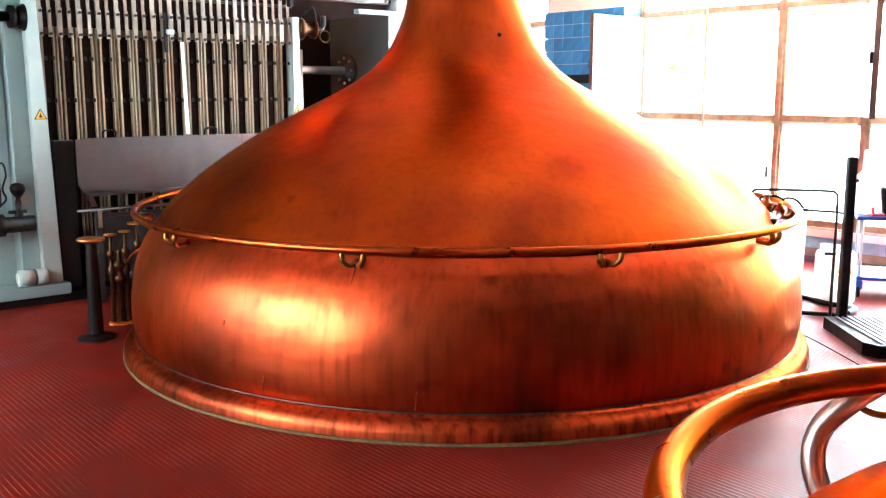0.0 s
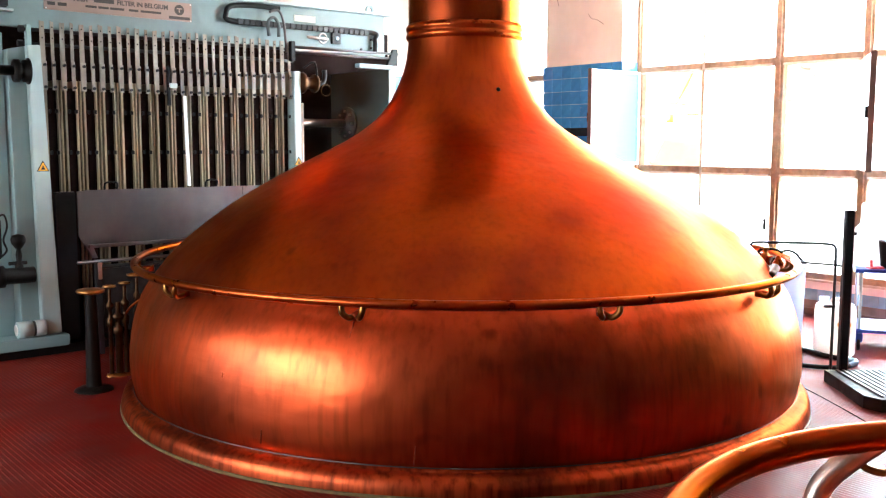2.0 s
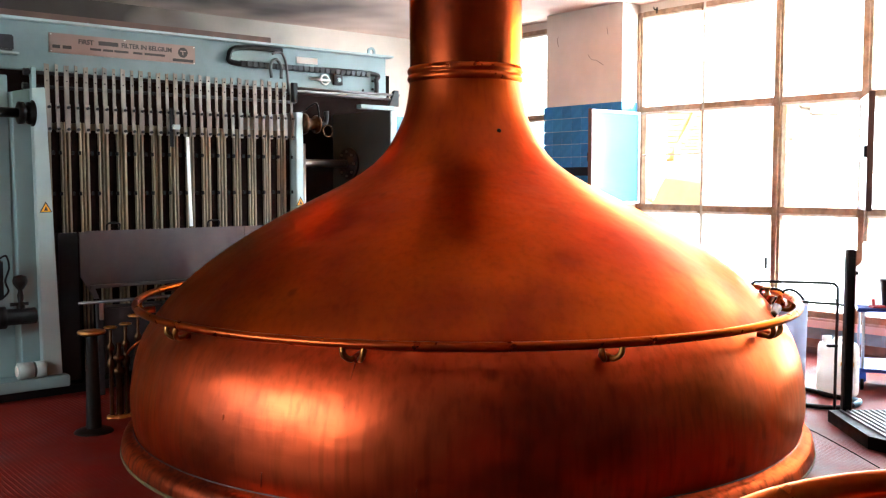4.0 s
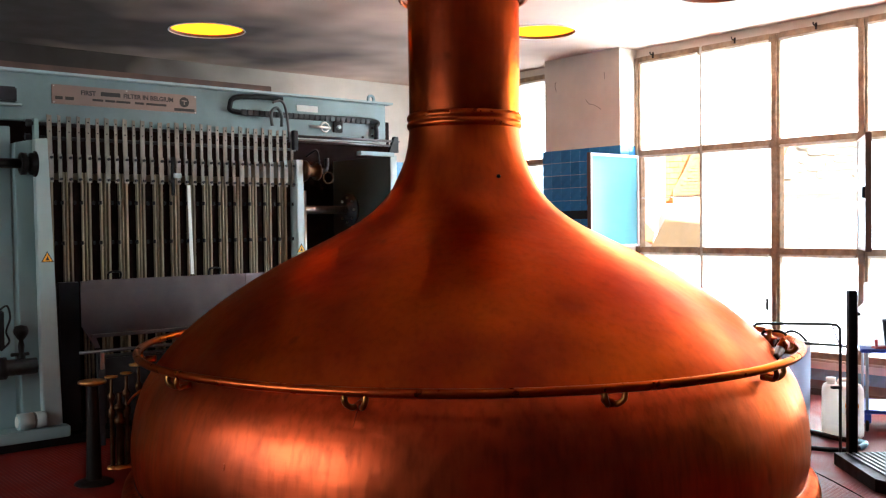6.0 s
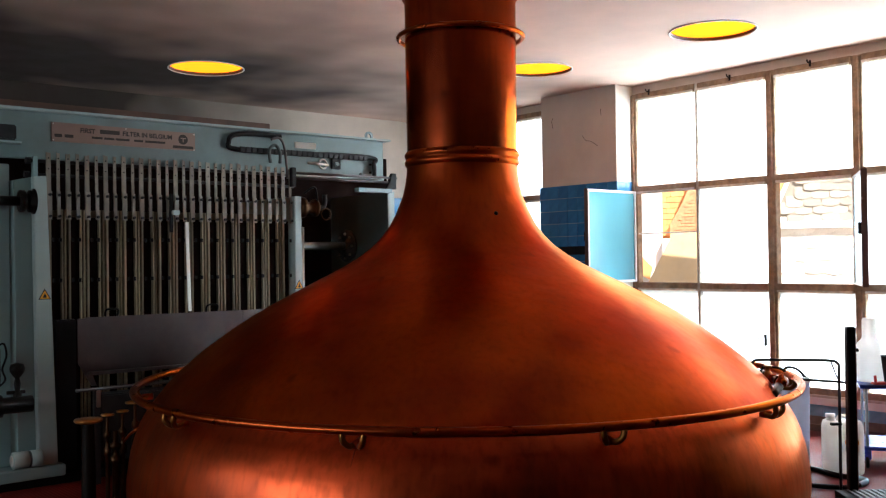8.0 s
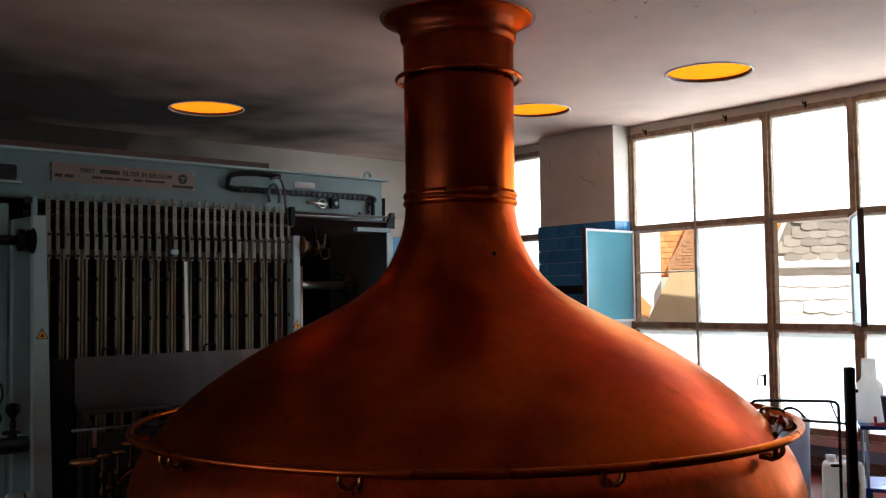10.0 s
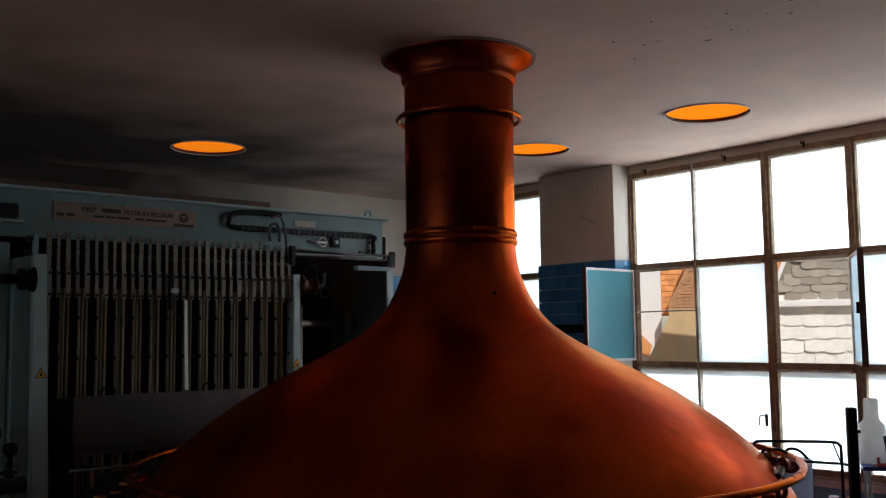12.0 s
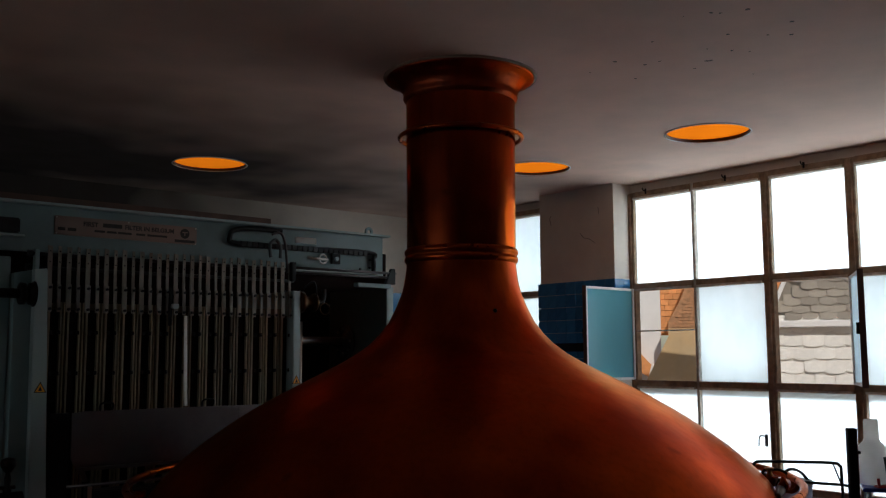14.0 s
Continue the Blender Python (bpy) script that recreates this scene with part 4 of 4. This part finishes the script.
part("pipe", tube(smooth_line([(-2.285, 6.75, 0.44), (-2.21, 6.71, 0.52), (-2.05, 6.66, 0.62), (-1.96, 6.64, 0.68)], 6), 0.010, 8), RAIL_COPPER, link, "", True)

# ---- steps, post and rail beside the kettle ----
step = thing("step_platform", pose(2.70, 5.80, 0), "dark metal step platform with ribbed tread and post", "platform")
edge = bmesh.new()
outline = [(0.0, 0.80), (-0.03, 0.10), (0.04, 0.0), (1.1, 0.0), (1.1, 0.80)]
lo = [edge.verts.new((x, y, 0.0)) for x, y in outline]
hi = [edge.verts.new((x, y, 0.082)) for x, y in outline]
edge.faces.new(lo)
edge.faces.new(hi[::-1])
for k in range(5):
    edge.faces.new((lo[k], lo[(k + 1) % 5], hi[(k + 1) % 5], hi[k]))
bmesh.ops.recalc_face_normals(edge, faces=edge.faces)
part("frame", edge, IRON, step, "dark worn metal frame")
for k in range(24):
    part("tread_rib", box(0.06 + k * 0.043, 0.082 + k * 0.043, 0.05, 0.76, 0.082, 0.094, 0.003), SHEET, step)
post = part("post", box(0.088, 0.143, 0.755, 0.815, 0.0, 1.215, 0.006), BLACK, step, "black upright post")
part("post_edge", box(0.1435, 0.150, 0.76, 0.80, 0.09, 1.21, 0.002), BROWN_WOOD, post)
part("post_bolt", lying(lathe([(0, 0), (0.012, 0), (0.012, 0.02), (0, 0.02)], 10), "x", (0.150, 0.78, 1.05)), BLACK, post)

rail = thing("hand_rail", pose(0, 0, 0), "thin dark bent steel hand rail standing on the floor", "rail")
part("rail_tube", tube(smooth_line([(2.24, 6.92, 0.90), (2.255, 6.92, 0.945), (2.31, 6.92, 0.955), (2.55, 6.91, 0.952), (2.80, 6.90, 0.945), (2.855, 6.90, 0.925), (2.868, 6.90, 0.86), (2.868, 6.90, 0.4), (2.868, 6.90, 0.0)], 6), 0.011, 8), DARK_STEEL, rail, "", True)
part("rail_tube", tube(smooth_line([(2.60, 7.0, 0.80), (2.76, 6.93, 0.795), (2.90, 6.90, 0.785), (2.955, 6.90, 0.75), (2.965, 6.90, 0.62)], 6), 0.010, 8), DARK_STEEL, rail, "", True)
part("brace", tube(smooth_line([(2.81, 6.90, 0.94), (2.835, 6.90, 0.87), (2.862, 6.90, 0.80)], 5), 0.006, 6), DARK_STEEL, rail)
part("clip", box(2.80, 2.88, 6.885, 6.915, 0.475, 0.495, 0.004), BLACK, rail)

# fittings behind the kettle's rail
cock = thing("kettle_cock", pose(2.12, 6.05, 0), "dark bronze cock and pipe fittings at the kettle's rail", "valve")
part("cock_body", tube(smooth_line([(-0.12, -0.30, 0.87), (-0.02, -0.10, 0.915), (0.0, 0.10, 0.92), (-0.02, 0.30, 0.915), (-0.10, 0.42, 0.90)], 5), lambda q: 0.018 + 0.012 * math.sin(q * 9) ** 2, 12), AGED_BRASS, cock, "dark bronze pipe", True)
for y, r in ((-0.06, 0.040), (0.06, 0.034), (0.17, 0.042), (0.27, 0.036)):
    nut = lathe([(0, -0.022), (r * 0.8, -0.022), (r, -0.014), (r, 0.014), (r * 0.8, 0.022), (0, 0.022)], 6)
    part("cock_nut", lying(nut, "y", (-0.008, y, 0.92)), AGED_BRASS if y != 0.06 else DARK_COPPER, cock, "hexagonal bronze nut")
part("cock_bonnet", lathe([(0.026, 0.92), (0.026, 0.955), (0.016, 0.962), (0.016, 0.985), (0.028, 0.99), (0.028, 1.0), (0, 1.002)], 14, None, (-0.02, 0.11, 0)), BRASS, cock, "worn brass bonnet", True)
part("cock_lever", tube(smooth_line([(-0.03, 0.22, 0.955), (-0.02, 0.16, 0.985), (0.03, 0.05, 0.99), (0.05, 0.0, 0.975)], 4), 0.009, 8), BLACK, cock, "black lever", True)
part("cock_plug", lathe([(0.03, 0.90), (0.034, 0.93), (0.02, 0.95), (0.012, 0.975), (0, 0.98)], 14, None, (-0.03, -0.16, 0)), RAIL_COPPER, cock, "", True)

# ---- drum, canisters, trolley and hose by the window ----
drum = thing("plastic_drum", pose(2.79, 7.66, 0), "pale lilac-grey plastic drum with black lid standing on the floor", "drum")
part("drum_body", lathe([(0, 0), (0.125, 0), (0.135, 0.015), (0.142, 0.35), (0.146, 0.67), (0.150, 0.68), (0.150, 0.70), (0.143, 0.705)], 32), LILAC_PLASTIC, drum, "", True)
part("lid", lathe([(0.152, 0.695), (0.155, 0.72), (0.145, 0.735), (0, 0.74)], 32), WHITE_PLASTIC, drum, "", True)
part("carry_handle", tube(smooth_line([(-0.12, -0.08, 0.70), (-0.06, -0.06, 0.81), (0.04, -0.05, 0.80), (0.13, -0.05, 0.70)], 6), 0.012, 6), BLACK, drum, "", True)


def jerrycan(m, w, d, h, mat, label):
    ob = thing("jerrycan", m, label, "canister")
    bm = bmesh.new()
    rings = []
    for z, k in ((0.0, 0.90), (0.012, 0.97), (0.03, 1.0), (0.09, 1.0), (0.10, 0.985), (0.11, 1.0), (h * 0.74, 1.0), (h * 0.82, 0.975), (h * 0.87, 0.91), (h * 0.89, 0.80)):
        ring = []
        for q in range(32):
            a = 2 * math.pi * q / 32
            c, sn = math.cos(a), math.sin(a)
            ring.append(bm.verts.new((w / 2 * k * math.copysign(abs(c) ** 0.42, c), d / 2 * k * math.copysign(abs(sn) ** 0.42, sn), z)))
        rings.append(ring)
    for lo_ring, hi_ring in zip(rings, rings[1:]):
        for q in range(32):
            bm.faces.new((lo_ring[q], lo_ring[(q + 1) % 32], hi_ring[(q + 1) % 32], hi_ring[q]))
    bm.faces.new(rings[0][::-1])
    bm.faces.new(rings[-1])
    part("can_body", bm, mat, ob, "", True)
    part("neck", lathe([(0.032, h * 0.88), (0.032, h * 0.95), (0.0, h * 0.95)], 16, None, (-w * 0.28, 0, 0)), mat, ob, "", True)
    part("screw_cap", lathe([(0.037, h * 0.93), (0.037, h), (0, h)], 16, None, (-w * 0.28, 0, 0)), mat, ob, "", True)
    part("handle", tube(smooth_line([(-w * 0.1, 0, h * 0.88), (-w * 0.05, 0, h * 0.96), (w * 0.25, 0, h * 0.96), (w * 0.33, 0, h * 0.88)], 5), 0.016, 8), mat, ob, "", True)
    lab = part("paper_label", box(w * 0.02, w * 0.38, -d / 2 - 0.0015, -d / 2 + 0.004, h * 0.40, h * 0.62), WHITE_CLOTH, ob, "orange and white paper label")
    part("label_print", box(w * 0.04, w * 0.36, -d / 2 - 0.003, -d / 2 - 0.0016, h * 0.53, h * 0.60), YELLOW_SIGN, lab)
    for k in range(3):
        part("label_print", box(w * 0.05, w * 0.34, -d / 2 - 0.003, -d / 2 - 0.0016, h * (0.425 + 0.03 * k), h * (0.435 + 0.03 * k)), BLACK_PRINT, lab)
    return ob


jerrycan(pose(3.14, 7.51, 0, 0, 0, -20), 0.31, 0.25, 0.455, WHITE_PLASTIC, "cream white plastic jerrycan with paper label on the floor")

trolley = thing("trolley", pose(3.33, 7.62, 0, 0, 0, -20), "blue two-shelf trolley with pale legs and black casters", "trolley")
for z in (0.655, 0.165):
    part("shelf", box(0, 0.9, 0, 0.55, z - 0.018, z + 0.012, 0.006), BLUE_PAINT, trolley, "blue shelf")
for x, y in ((0.05, 0.02), (0.85, 0.02), (0.05, 0.53), (0.85, 0.53)):
    part("leg", tube([(x, y, 0.10), (x, y, 0.645)], 0.012, 8), WHITE_EDGE, trolley, "", True)
    caster = part("caster", box(x - 0.03, x + 0.03, y - 0.02, y + 0.02, 0.07, 0.146, 0.006), BLUE_PAINT, trolley)
    part("wheel", lying(lathe([(0, -0.013), (0.045, -0.013), (0.05, -0.006), (0.05, 0.006), (0.045, 0.013), (0, 0.013)], 20), "x", (x, y, 0.05)), BLACK, caster, "", True)
bottle = thing("plastic_bottle", pose(3.52, 7.85, 0.668), "tall translucent white plastic bottle on the trolley", "bottle")
part("bottle_body", lathe([(0, 0), (0.10, 0), (0.108, 0.02), (0.108, 0.26), (0.10, 0.31), (0.065, 0.345), (0.058, 0.37), (0.058, 0.50), (0.05, 0.52), (0, 0.525)], 28), WHITE_PLASTIC, bottle, "", True)
bucket = thing("bucket", pose(3.66, 7.66, 0.668), "black plastic bucket on the trolley", "bucket")
part("bucket_body", lathe([(0, 0), (0.10, 0), (0.125, 0.22), (0.128, 0.225), (0.12, 0.225), (0.098, 0.01), (0, 0.01)], 28), BLACK, bucket, "", True)
tool = thing("scraper", pose(3.50, 7.64, 0.668), "small red plastic scraper lying on the trolley", "tool")
part("blade", prism([(-0.06, 0.001), (0.06, 0.001), (0.05, 0.02), (-0.05, 0.014)], -0.04, 0.04, 0.002), RED_PLASTIC, tool)
part("grip", tube([(-0.03, 0, 0.015), (-0.035, 0, 0.07)], 0.012, 8), RED_PLASTIC, tool)

hose = thing("hose", pose(0, 0, 0), "black rubber hose with teal end lying on the floor", "hose")
part("hose_run", tube(smooth_line([(2.55, 7.95, 0.02), (2.88, 7.60, 0.02), (3.00, 7.33, 0.02), (3.11, 7.2, 0.02)], 8), 0.020, 8), BLACK, hose, "", True)
part("hose_run", tube(smooth_line([(2.5, 7.15, 0.02), (2.71, 6.99, 0.02), (2.9, 6.93, 0.02), (3.05, 7.0, 0.02)], 8), 0.018, 8), BLACK, hose, "", True)
part("hose_end", tube(smooth_line([(3.11, 7.2, 0.022), (3.13, 7.1, 0.03), (3.10, 7.02, 0.035), (3.05, 7.0, 0.02)], 6), 0.022, 8), PALE_TILE, hose, "teal hose end", True)

joint = tube(smooth_line([(2.40, 6.55, 0.001), (2.48, 6.40, 0.001), (2.53, 5.95, 0.001), (2.56, 5.50, 0.001)], 6), 0.004, 5)
groove = structure("floor_joint", joint, MATT_BLACK, "dark joint line in the floor", pose(0, 0, 0))

# ---- the small copper vessel in the foreground ----
V2 = Vector((0.823, 0.903, 0))
vessel = thing("copper_vessel", Matrix.Translation(V2), "small copper vessel with a round copper rail near the kettle", "vessel")
part("vessel_dome", lathe([(0.49, 0.0), (0.495, 0.7), (0.495, 1.02), (0.488, 1.07), (0.468, 1.11), (0.42, 1.15), (0.33, 1.185), (0.18, 1.21), (0, 1.22)], 72), DARK_COPPER, vessel, "dark copper dome", True)
part("vessel_rail", tube([(0.589 * math.cos(k * math.pi / 48), 0.589 * math.sin(k * math.pi / 48), 1.20) for k in range(96)], 0.0235, 16, True), RAIL_COPPER, vessel, "polished copper rail", True)
for k in range(5):
    a = radians(103 + 72 * k)
    rad, tan = Vector((math.cos(a), math.sin(a), 0)), Vector((-math.sin(a), math.cos(a), 0))
    up = Vector((0, 0, 1))
    pts = [rad * 0.592 - tan * 0.035 + up * 1.205, rad * 0.592 + up * 1.19, rad * 0.60 + tan * 0.035 + up * 1.165, rad * 0.62 + tan * 0.075 + up * 1.115, rad * 0.615 + tan * 0.09 + up * 1.06, rad * 0.59 + tan * 0.08 + up * 1.00, rad * 0.55 + tan * 0.06 + up * 0.955, rad * 0.47 + tan * 0.03 + up * 0.93]
    part("rail_bracket", tube(smooth_line(pts, 6), 0.0195, 12), TINNED, vessel, "curved tinned copper bracket", True)
    pts = [rad * 0.60 + up * 1.19, rad * 0.63 - tan * 0.0 + up * 1.15, rad * 0.645 - tan * 0.03 + up * 1.125, rad * 0.64 - tan * 0.07 + up * 1.12, rad * 0.60 - tan * 0.10 + up * 1.17]
    part("bracket_clip", tube(smooth_line(pts, 5), 0.007, 8), BRASS, vessel, "", True)

# ---- wall tiles ----
tile_mesh = bpy.data.meshes.new("tile")
tb = box(-0.003, 0.003, -0.0735, 0.0735, -0.0735, 0.0735)
tb.to_mesh(tile_mesh)
tb.free()
tile_mesh.materials.append(BLUE_TILE)
pale_mesh = tile_mesh.copy()
pale_mesh.materials.clear()
pale_mesh.materials.append(PALE_TILE)
dado = structure("dado_pillar", box(5.8490, 5.8565, -0.682, 0.487, 0.0, 2.589), GROUT, "blue glazed tile dado on the pillar")


def tile_at(data, parent, m):
    ob = new("tile", data)
    ob.parent = parent
    ob.matrix_basis = m


for i in range(8):
    for j in range(7):
        tile_at(tile_mesh, dado, pose(5.8470, -0.614 + i * 0.152, 2.513 - j * 0.152))
part("dark_strip", box(5.8270, 5.8425, -0.677, 0.487, 1.76, 1.86, 0.003), BLACK, dado)
for i in range(2):
    for j in range(7):
        tile_at(tile_mesh, dado, pose(5.932 + i * 0.152, -0.6805, 2.513 - j * 0.152, 0, 0, 90))
low_dado = structure("dado_low", box(WX - 0.006, WX - 0.001, -5.16, -0.687, 0.145, 0.259), GROUT, "pale blue tile band under the windows")
for i in range(29):
    tile_at(pale_mesh, low_dado, pose(WX - 0.008, -0.77 - i * 0.15, 0.202) @ Matrix.Diagonal((1, 1, 0.74, 1)))
back_dado = structure("dado_back", box(3.4, 6.257, 2.998, 3.009, 0.0, 2.6), BLUE_TILE, "blue glazed tile dado on the back wall")

# ---- outside, beyond the windows ----
structure("ground", box(-60, 140, -120, 120, -3.6, -3.4), RENDER_WALL, "paved yard outside")
yard = pose(0, 0, 1.7, 0, 0, -13.6)
gable = thing("gable_house", yard, "tan rendered and brick gable house outside the window", "house")


part("white_wall", prism([(-1.6, -5.1), (-0.30, -5.1), (-0.17, 0.45), (-0.17, 3.0), (-1.6, 3.0)], 18.6, 18.8), WHITE_WALL, gable, "white neighbouring wall")
part("rendered_wall", prism([(-2.82, -5.1), (1.6, -5.1), (1.6, 0.5), (-0.03, 0.5), (-0.03, 0.36)], 18.0, 18.4), RENDER_WALL, gable, "tan rendered wall")
brick_wall = part("brick_wall", prism([(-0.03, 0.5), (1.6, 0.5), (1.6, 2.6), (0.9, 2.6), (0.26, 1.17), (0.19, 1.0), (-0.03, 0.62)], 18.0, 18.4), BRICK, gable, "brown brick gable")
for j in range(12):
    for i in range(5):
        bx, bz = 0.10 + i * 0.13 + (j % 2) * 0.065, 0.55 + j * 0.06
        if bx > 0.08 + max(0, bz - 0.6) * 0.52 and bx < 0.7:
            part("brick", box(bx - 0.06, bx + 0.06, 17.985, 18.0, bz - 0.025, bz + 0.025), BRICK, brick_wall)
tiled = part("tiled_roof", prism([(-0.2, 0.4), (0.1, 0.4), (1.2, 2.6), (-0.2, 2.6)], 19.2, 19.4), ORANGE_TILE, gable, "orange clay tile roof")
for j in range(9):
    for i in range(6):
        tx, tz = -0.17 + i * 0.16 + (j % 2) * 0.08, 0.45 + j * 0.11
        part("roof_tile", box(tx - 0.076, tx + 0.076, 19.12 - 0.0, 19.17, tz - 0.01, tz + 0.09), ORANGE_TILE, tiled)
part("low_roof", prism([(-0.75, 0.25), (-0.36, -0.17), (-0.42, -0.40), (-0.75, -0.2)], 18.45, 18.55), ORANGE_TILE, gable, "small orange roof slope")

slated = thing("slate_house", pose(0, 0, 1.7, 0, 0, -20.6), "house with steep slate roof outside the window", "house")
part("house_wall", box(-0.9, 3.5, 14.8, 15.3, -5.1, 2.0), WHITE_WALL, slated)


def slate_mesh(mat, w, h):
    me = bpy.data.meshes.new("slate")
    bm = bmesh.new()
    pts = [(-w / 2, h), (-w / 2, 0.035), (-w * 0.36, 0.008), (-w * 0.1, 0.0), (w * 0.2, 0.004), (w * 0.42, 0.02), (w / 2, 0.05), (w / 2, h)]
    a = [bm.verts.new((x, -0.016 * (1 - z / h) - 0.010, z)) for x, z in pts]
    b = [bm.verts.new((x, -0.016 * (1 - z / h), z)) for x, z in pts]
    bm.faces.new(a)
    bm.faces.new(b[::-1])
    for k in range(len(pts)):
        bm.faces.new((a[(k + 1) % len(pts)], a[k], b[k], b[(k + 1) % len(pts)]))
    bmesh.ops.recalc_face_normals(bm, faces=bm.faces)
    bm.to_mesh(me)
    bm.free()
    me.materials.append(mat)
    return me


upper, lower = slate_mesh(SLATE, 0.237, 0.17), slate_mesh(PALE_SLATE, 0.280, 0.26)
roof_a = part("upper_roof", box(-0.9, 2.4, 14.62, 14.70, 0.50, 3.2), SLATE, slated, "grey weathered slate roof")
roof_b = part("lower_roof", box(-0.9, 2.4, 14.62, 14.70, -2.0, 0.39), PALE_SLATE, slated, "pale slate roof")
part("gutter_ledge", box(-0.9, 2.4, 14.48, 14.62, 0.395, 0.50, 0.015), WHITE_WALL, slated, "white ledge between the roofs")
for up_row, rows, pitch, step_x, base in ((True, 20, 0.107, 0.235, 0.51), (False, 9, 0.19, 0.275, -1.2)):
    for j in range(rows):
        for i in range(10):
            x, z = -0.75 + (i + 0.5 * (j % 2)) * step_x + random.uniform(-0.01, 0.01), base + j * pitch
            if x > 1.3 or (up_row and x < -0.22 + (z - 0.5) * 0.45):
                continue
            ob = new("slate", upper if up_row else lower)
            ob.parent = roof_a if up_row else roof_b
            ob.matrix_basis = pose(x, 14.612 + random.uniform(-0.006, 0.006), z + random.uniform(-0.012, 0.012), -3, 0, random.uniform(-2, 2))
verge = part("verge_board", prism([(-0.42, 0.50), (-0.36, 0.50), (0.55, 2.6), (0.48, 2.6)], 14.45, 14.55), WHITE_WALL, slated)
side_tiles = part("side_roof", prism([(-0.9, 0.50), (-0.43, 0.50), (0.46, 2.6), (-0.9, 2.6)], 14.50, 14.58), ORANGE_TILE, slated)
for k in range(14):
    part("side_roof_tile", box(-0.9, -0.46 + k * 0.045, 14.46, 14.499, 0.52 + k * 0.10, 0.60 + k * 0.10), ORANGE_TILE, side_tiles)

stay = thing("window_stay", ROOM, "thin white metal stay bar across an open window", "bar")
part("stay_bar", tube([(WX, -0.72, 1.99), (WX, -1.53, 1.99)], 0.008, 8), WHITE_WALL, stay)
for y in (-0.93, -1.98, -2.88, -3.74):
    hook = thing("curtain_bracket", ROOM, "small dark iron curtain bracket on the window head", "bracket", "brackets on the window head")
    part("bracket_plate", box(WX - 0.032, WX - 0.025, y - 0.012, y + 0.012, 3.56, 3.625, 0.002), IRON, hook)
    part("bracket_arm", tube(smooth_line([(WX - 0.03, y, 3.60), (WX - 0.075, y, 3.60), (WX - 0.085, y, 3.625)], 4), 0.007, 6), IRON, hook)
latch = thing("window_latch", ROOM, "small dark iron window latch handle", "latch")
part("latch_plate", box(WX - 0.05, WX - 0.035, -2.37, -2.34, 0.80, 0.92, 0.003), BLACK, latch)
part("latch_lever", tube(smooth_line([(WX - 0.06, -2.36, 0.90), (WX - 0.07, -2.30, 0.90), (WX - 0.07, -2.285, 0.80)], 4), 0.007, 6), BLACK, latch)

chips = bmesh.new()
rng = random.Random(5)
inv = ROOM.inverted()
for k in range(26):
    c = inv @ Vector((1.55 + rng.uniform(-0.5, 0.7), 5.6 + rng.uniform(-0.9, 1.1), 0))
    q = rng.uniform(0.004, 0.016)
    ring = [chips.verts.new((c.x + q * rng.uniform(0.5, 1.5) * math.cos(a), c.y + q * rng.uniform(0.5, 1.5) * math.sin(a), CEIL - 0.002)) for a in (0, 1.2, 2.4, 3.6, 5.0)]
    top = [chips.verts.new(v.co + Vector((0, 0, 0.0015))) for v in ring]
    chips.faces.new(ring)
    for i in range(5):
        chips.faces.new((ring[i], ring[(i + 1) % 5], top[(i + 1) % 5], top[i]))
structure("ceiling_flakes", chips, SKIRT, "small dark chips in the ceiling paint")
for pts in ([(-0.40, 3.02), (-0.30, 3.08), (-0.22, 3.10), (-0.17, 3.16)], [(-0.46, 3.36), (-0.45, 3.44)], [(0.30, 3.30), (0.32, 3.38), (0.30, 3.42)]):
    structure("pillar_scratch", tube(smooth_line([(5.8565, y, z) for y, z in pts], 4), 0.0035, 5), SKIRT, "thin dark scratch in the pillar plaster")
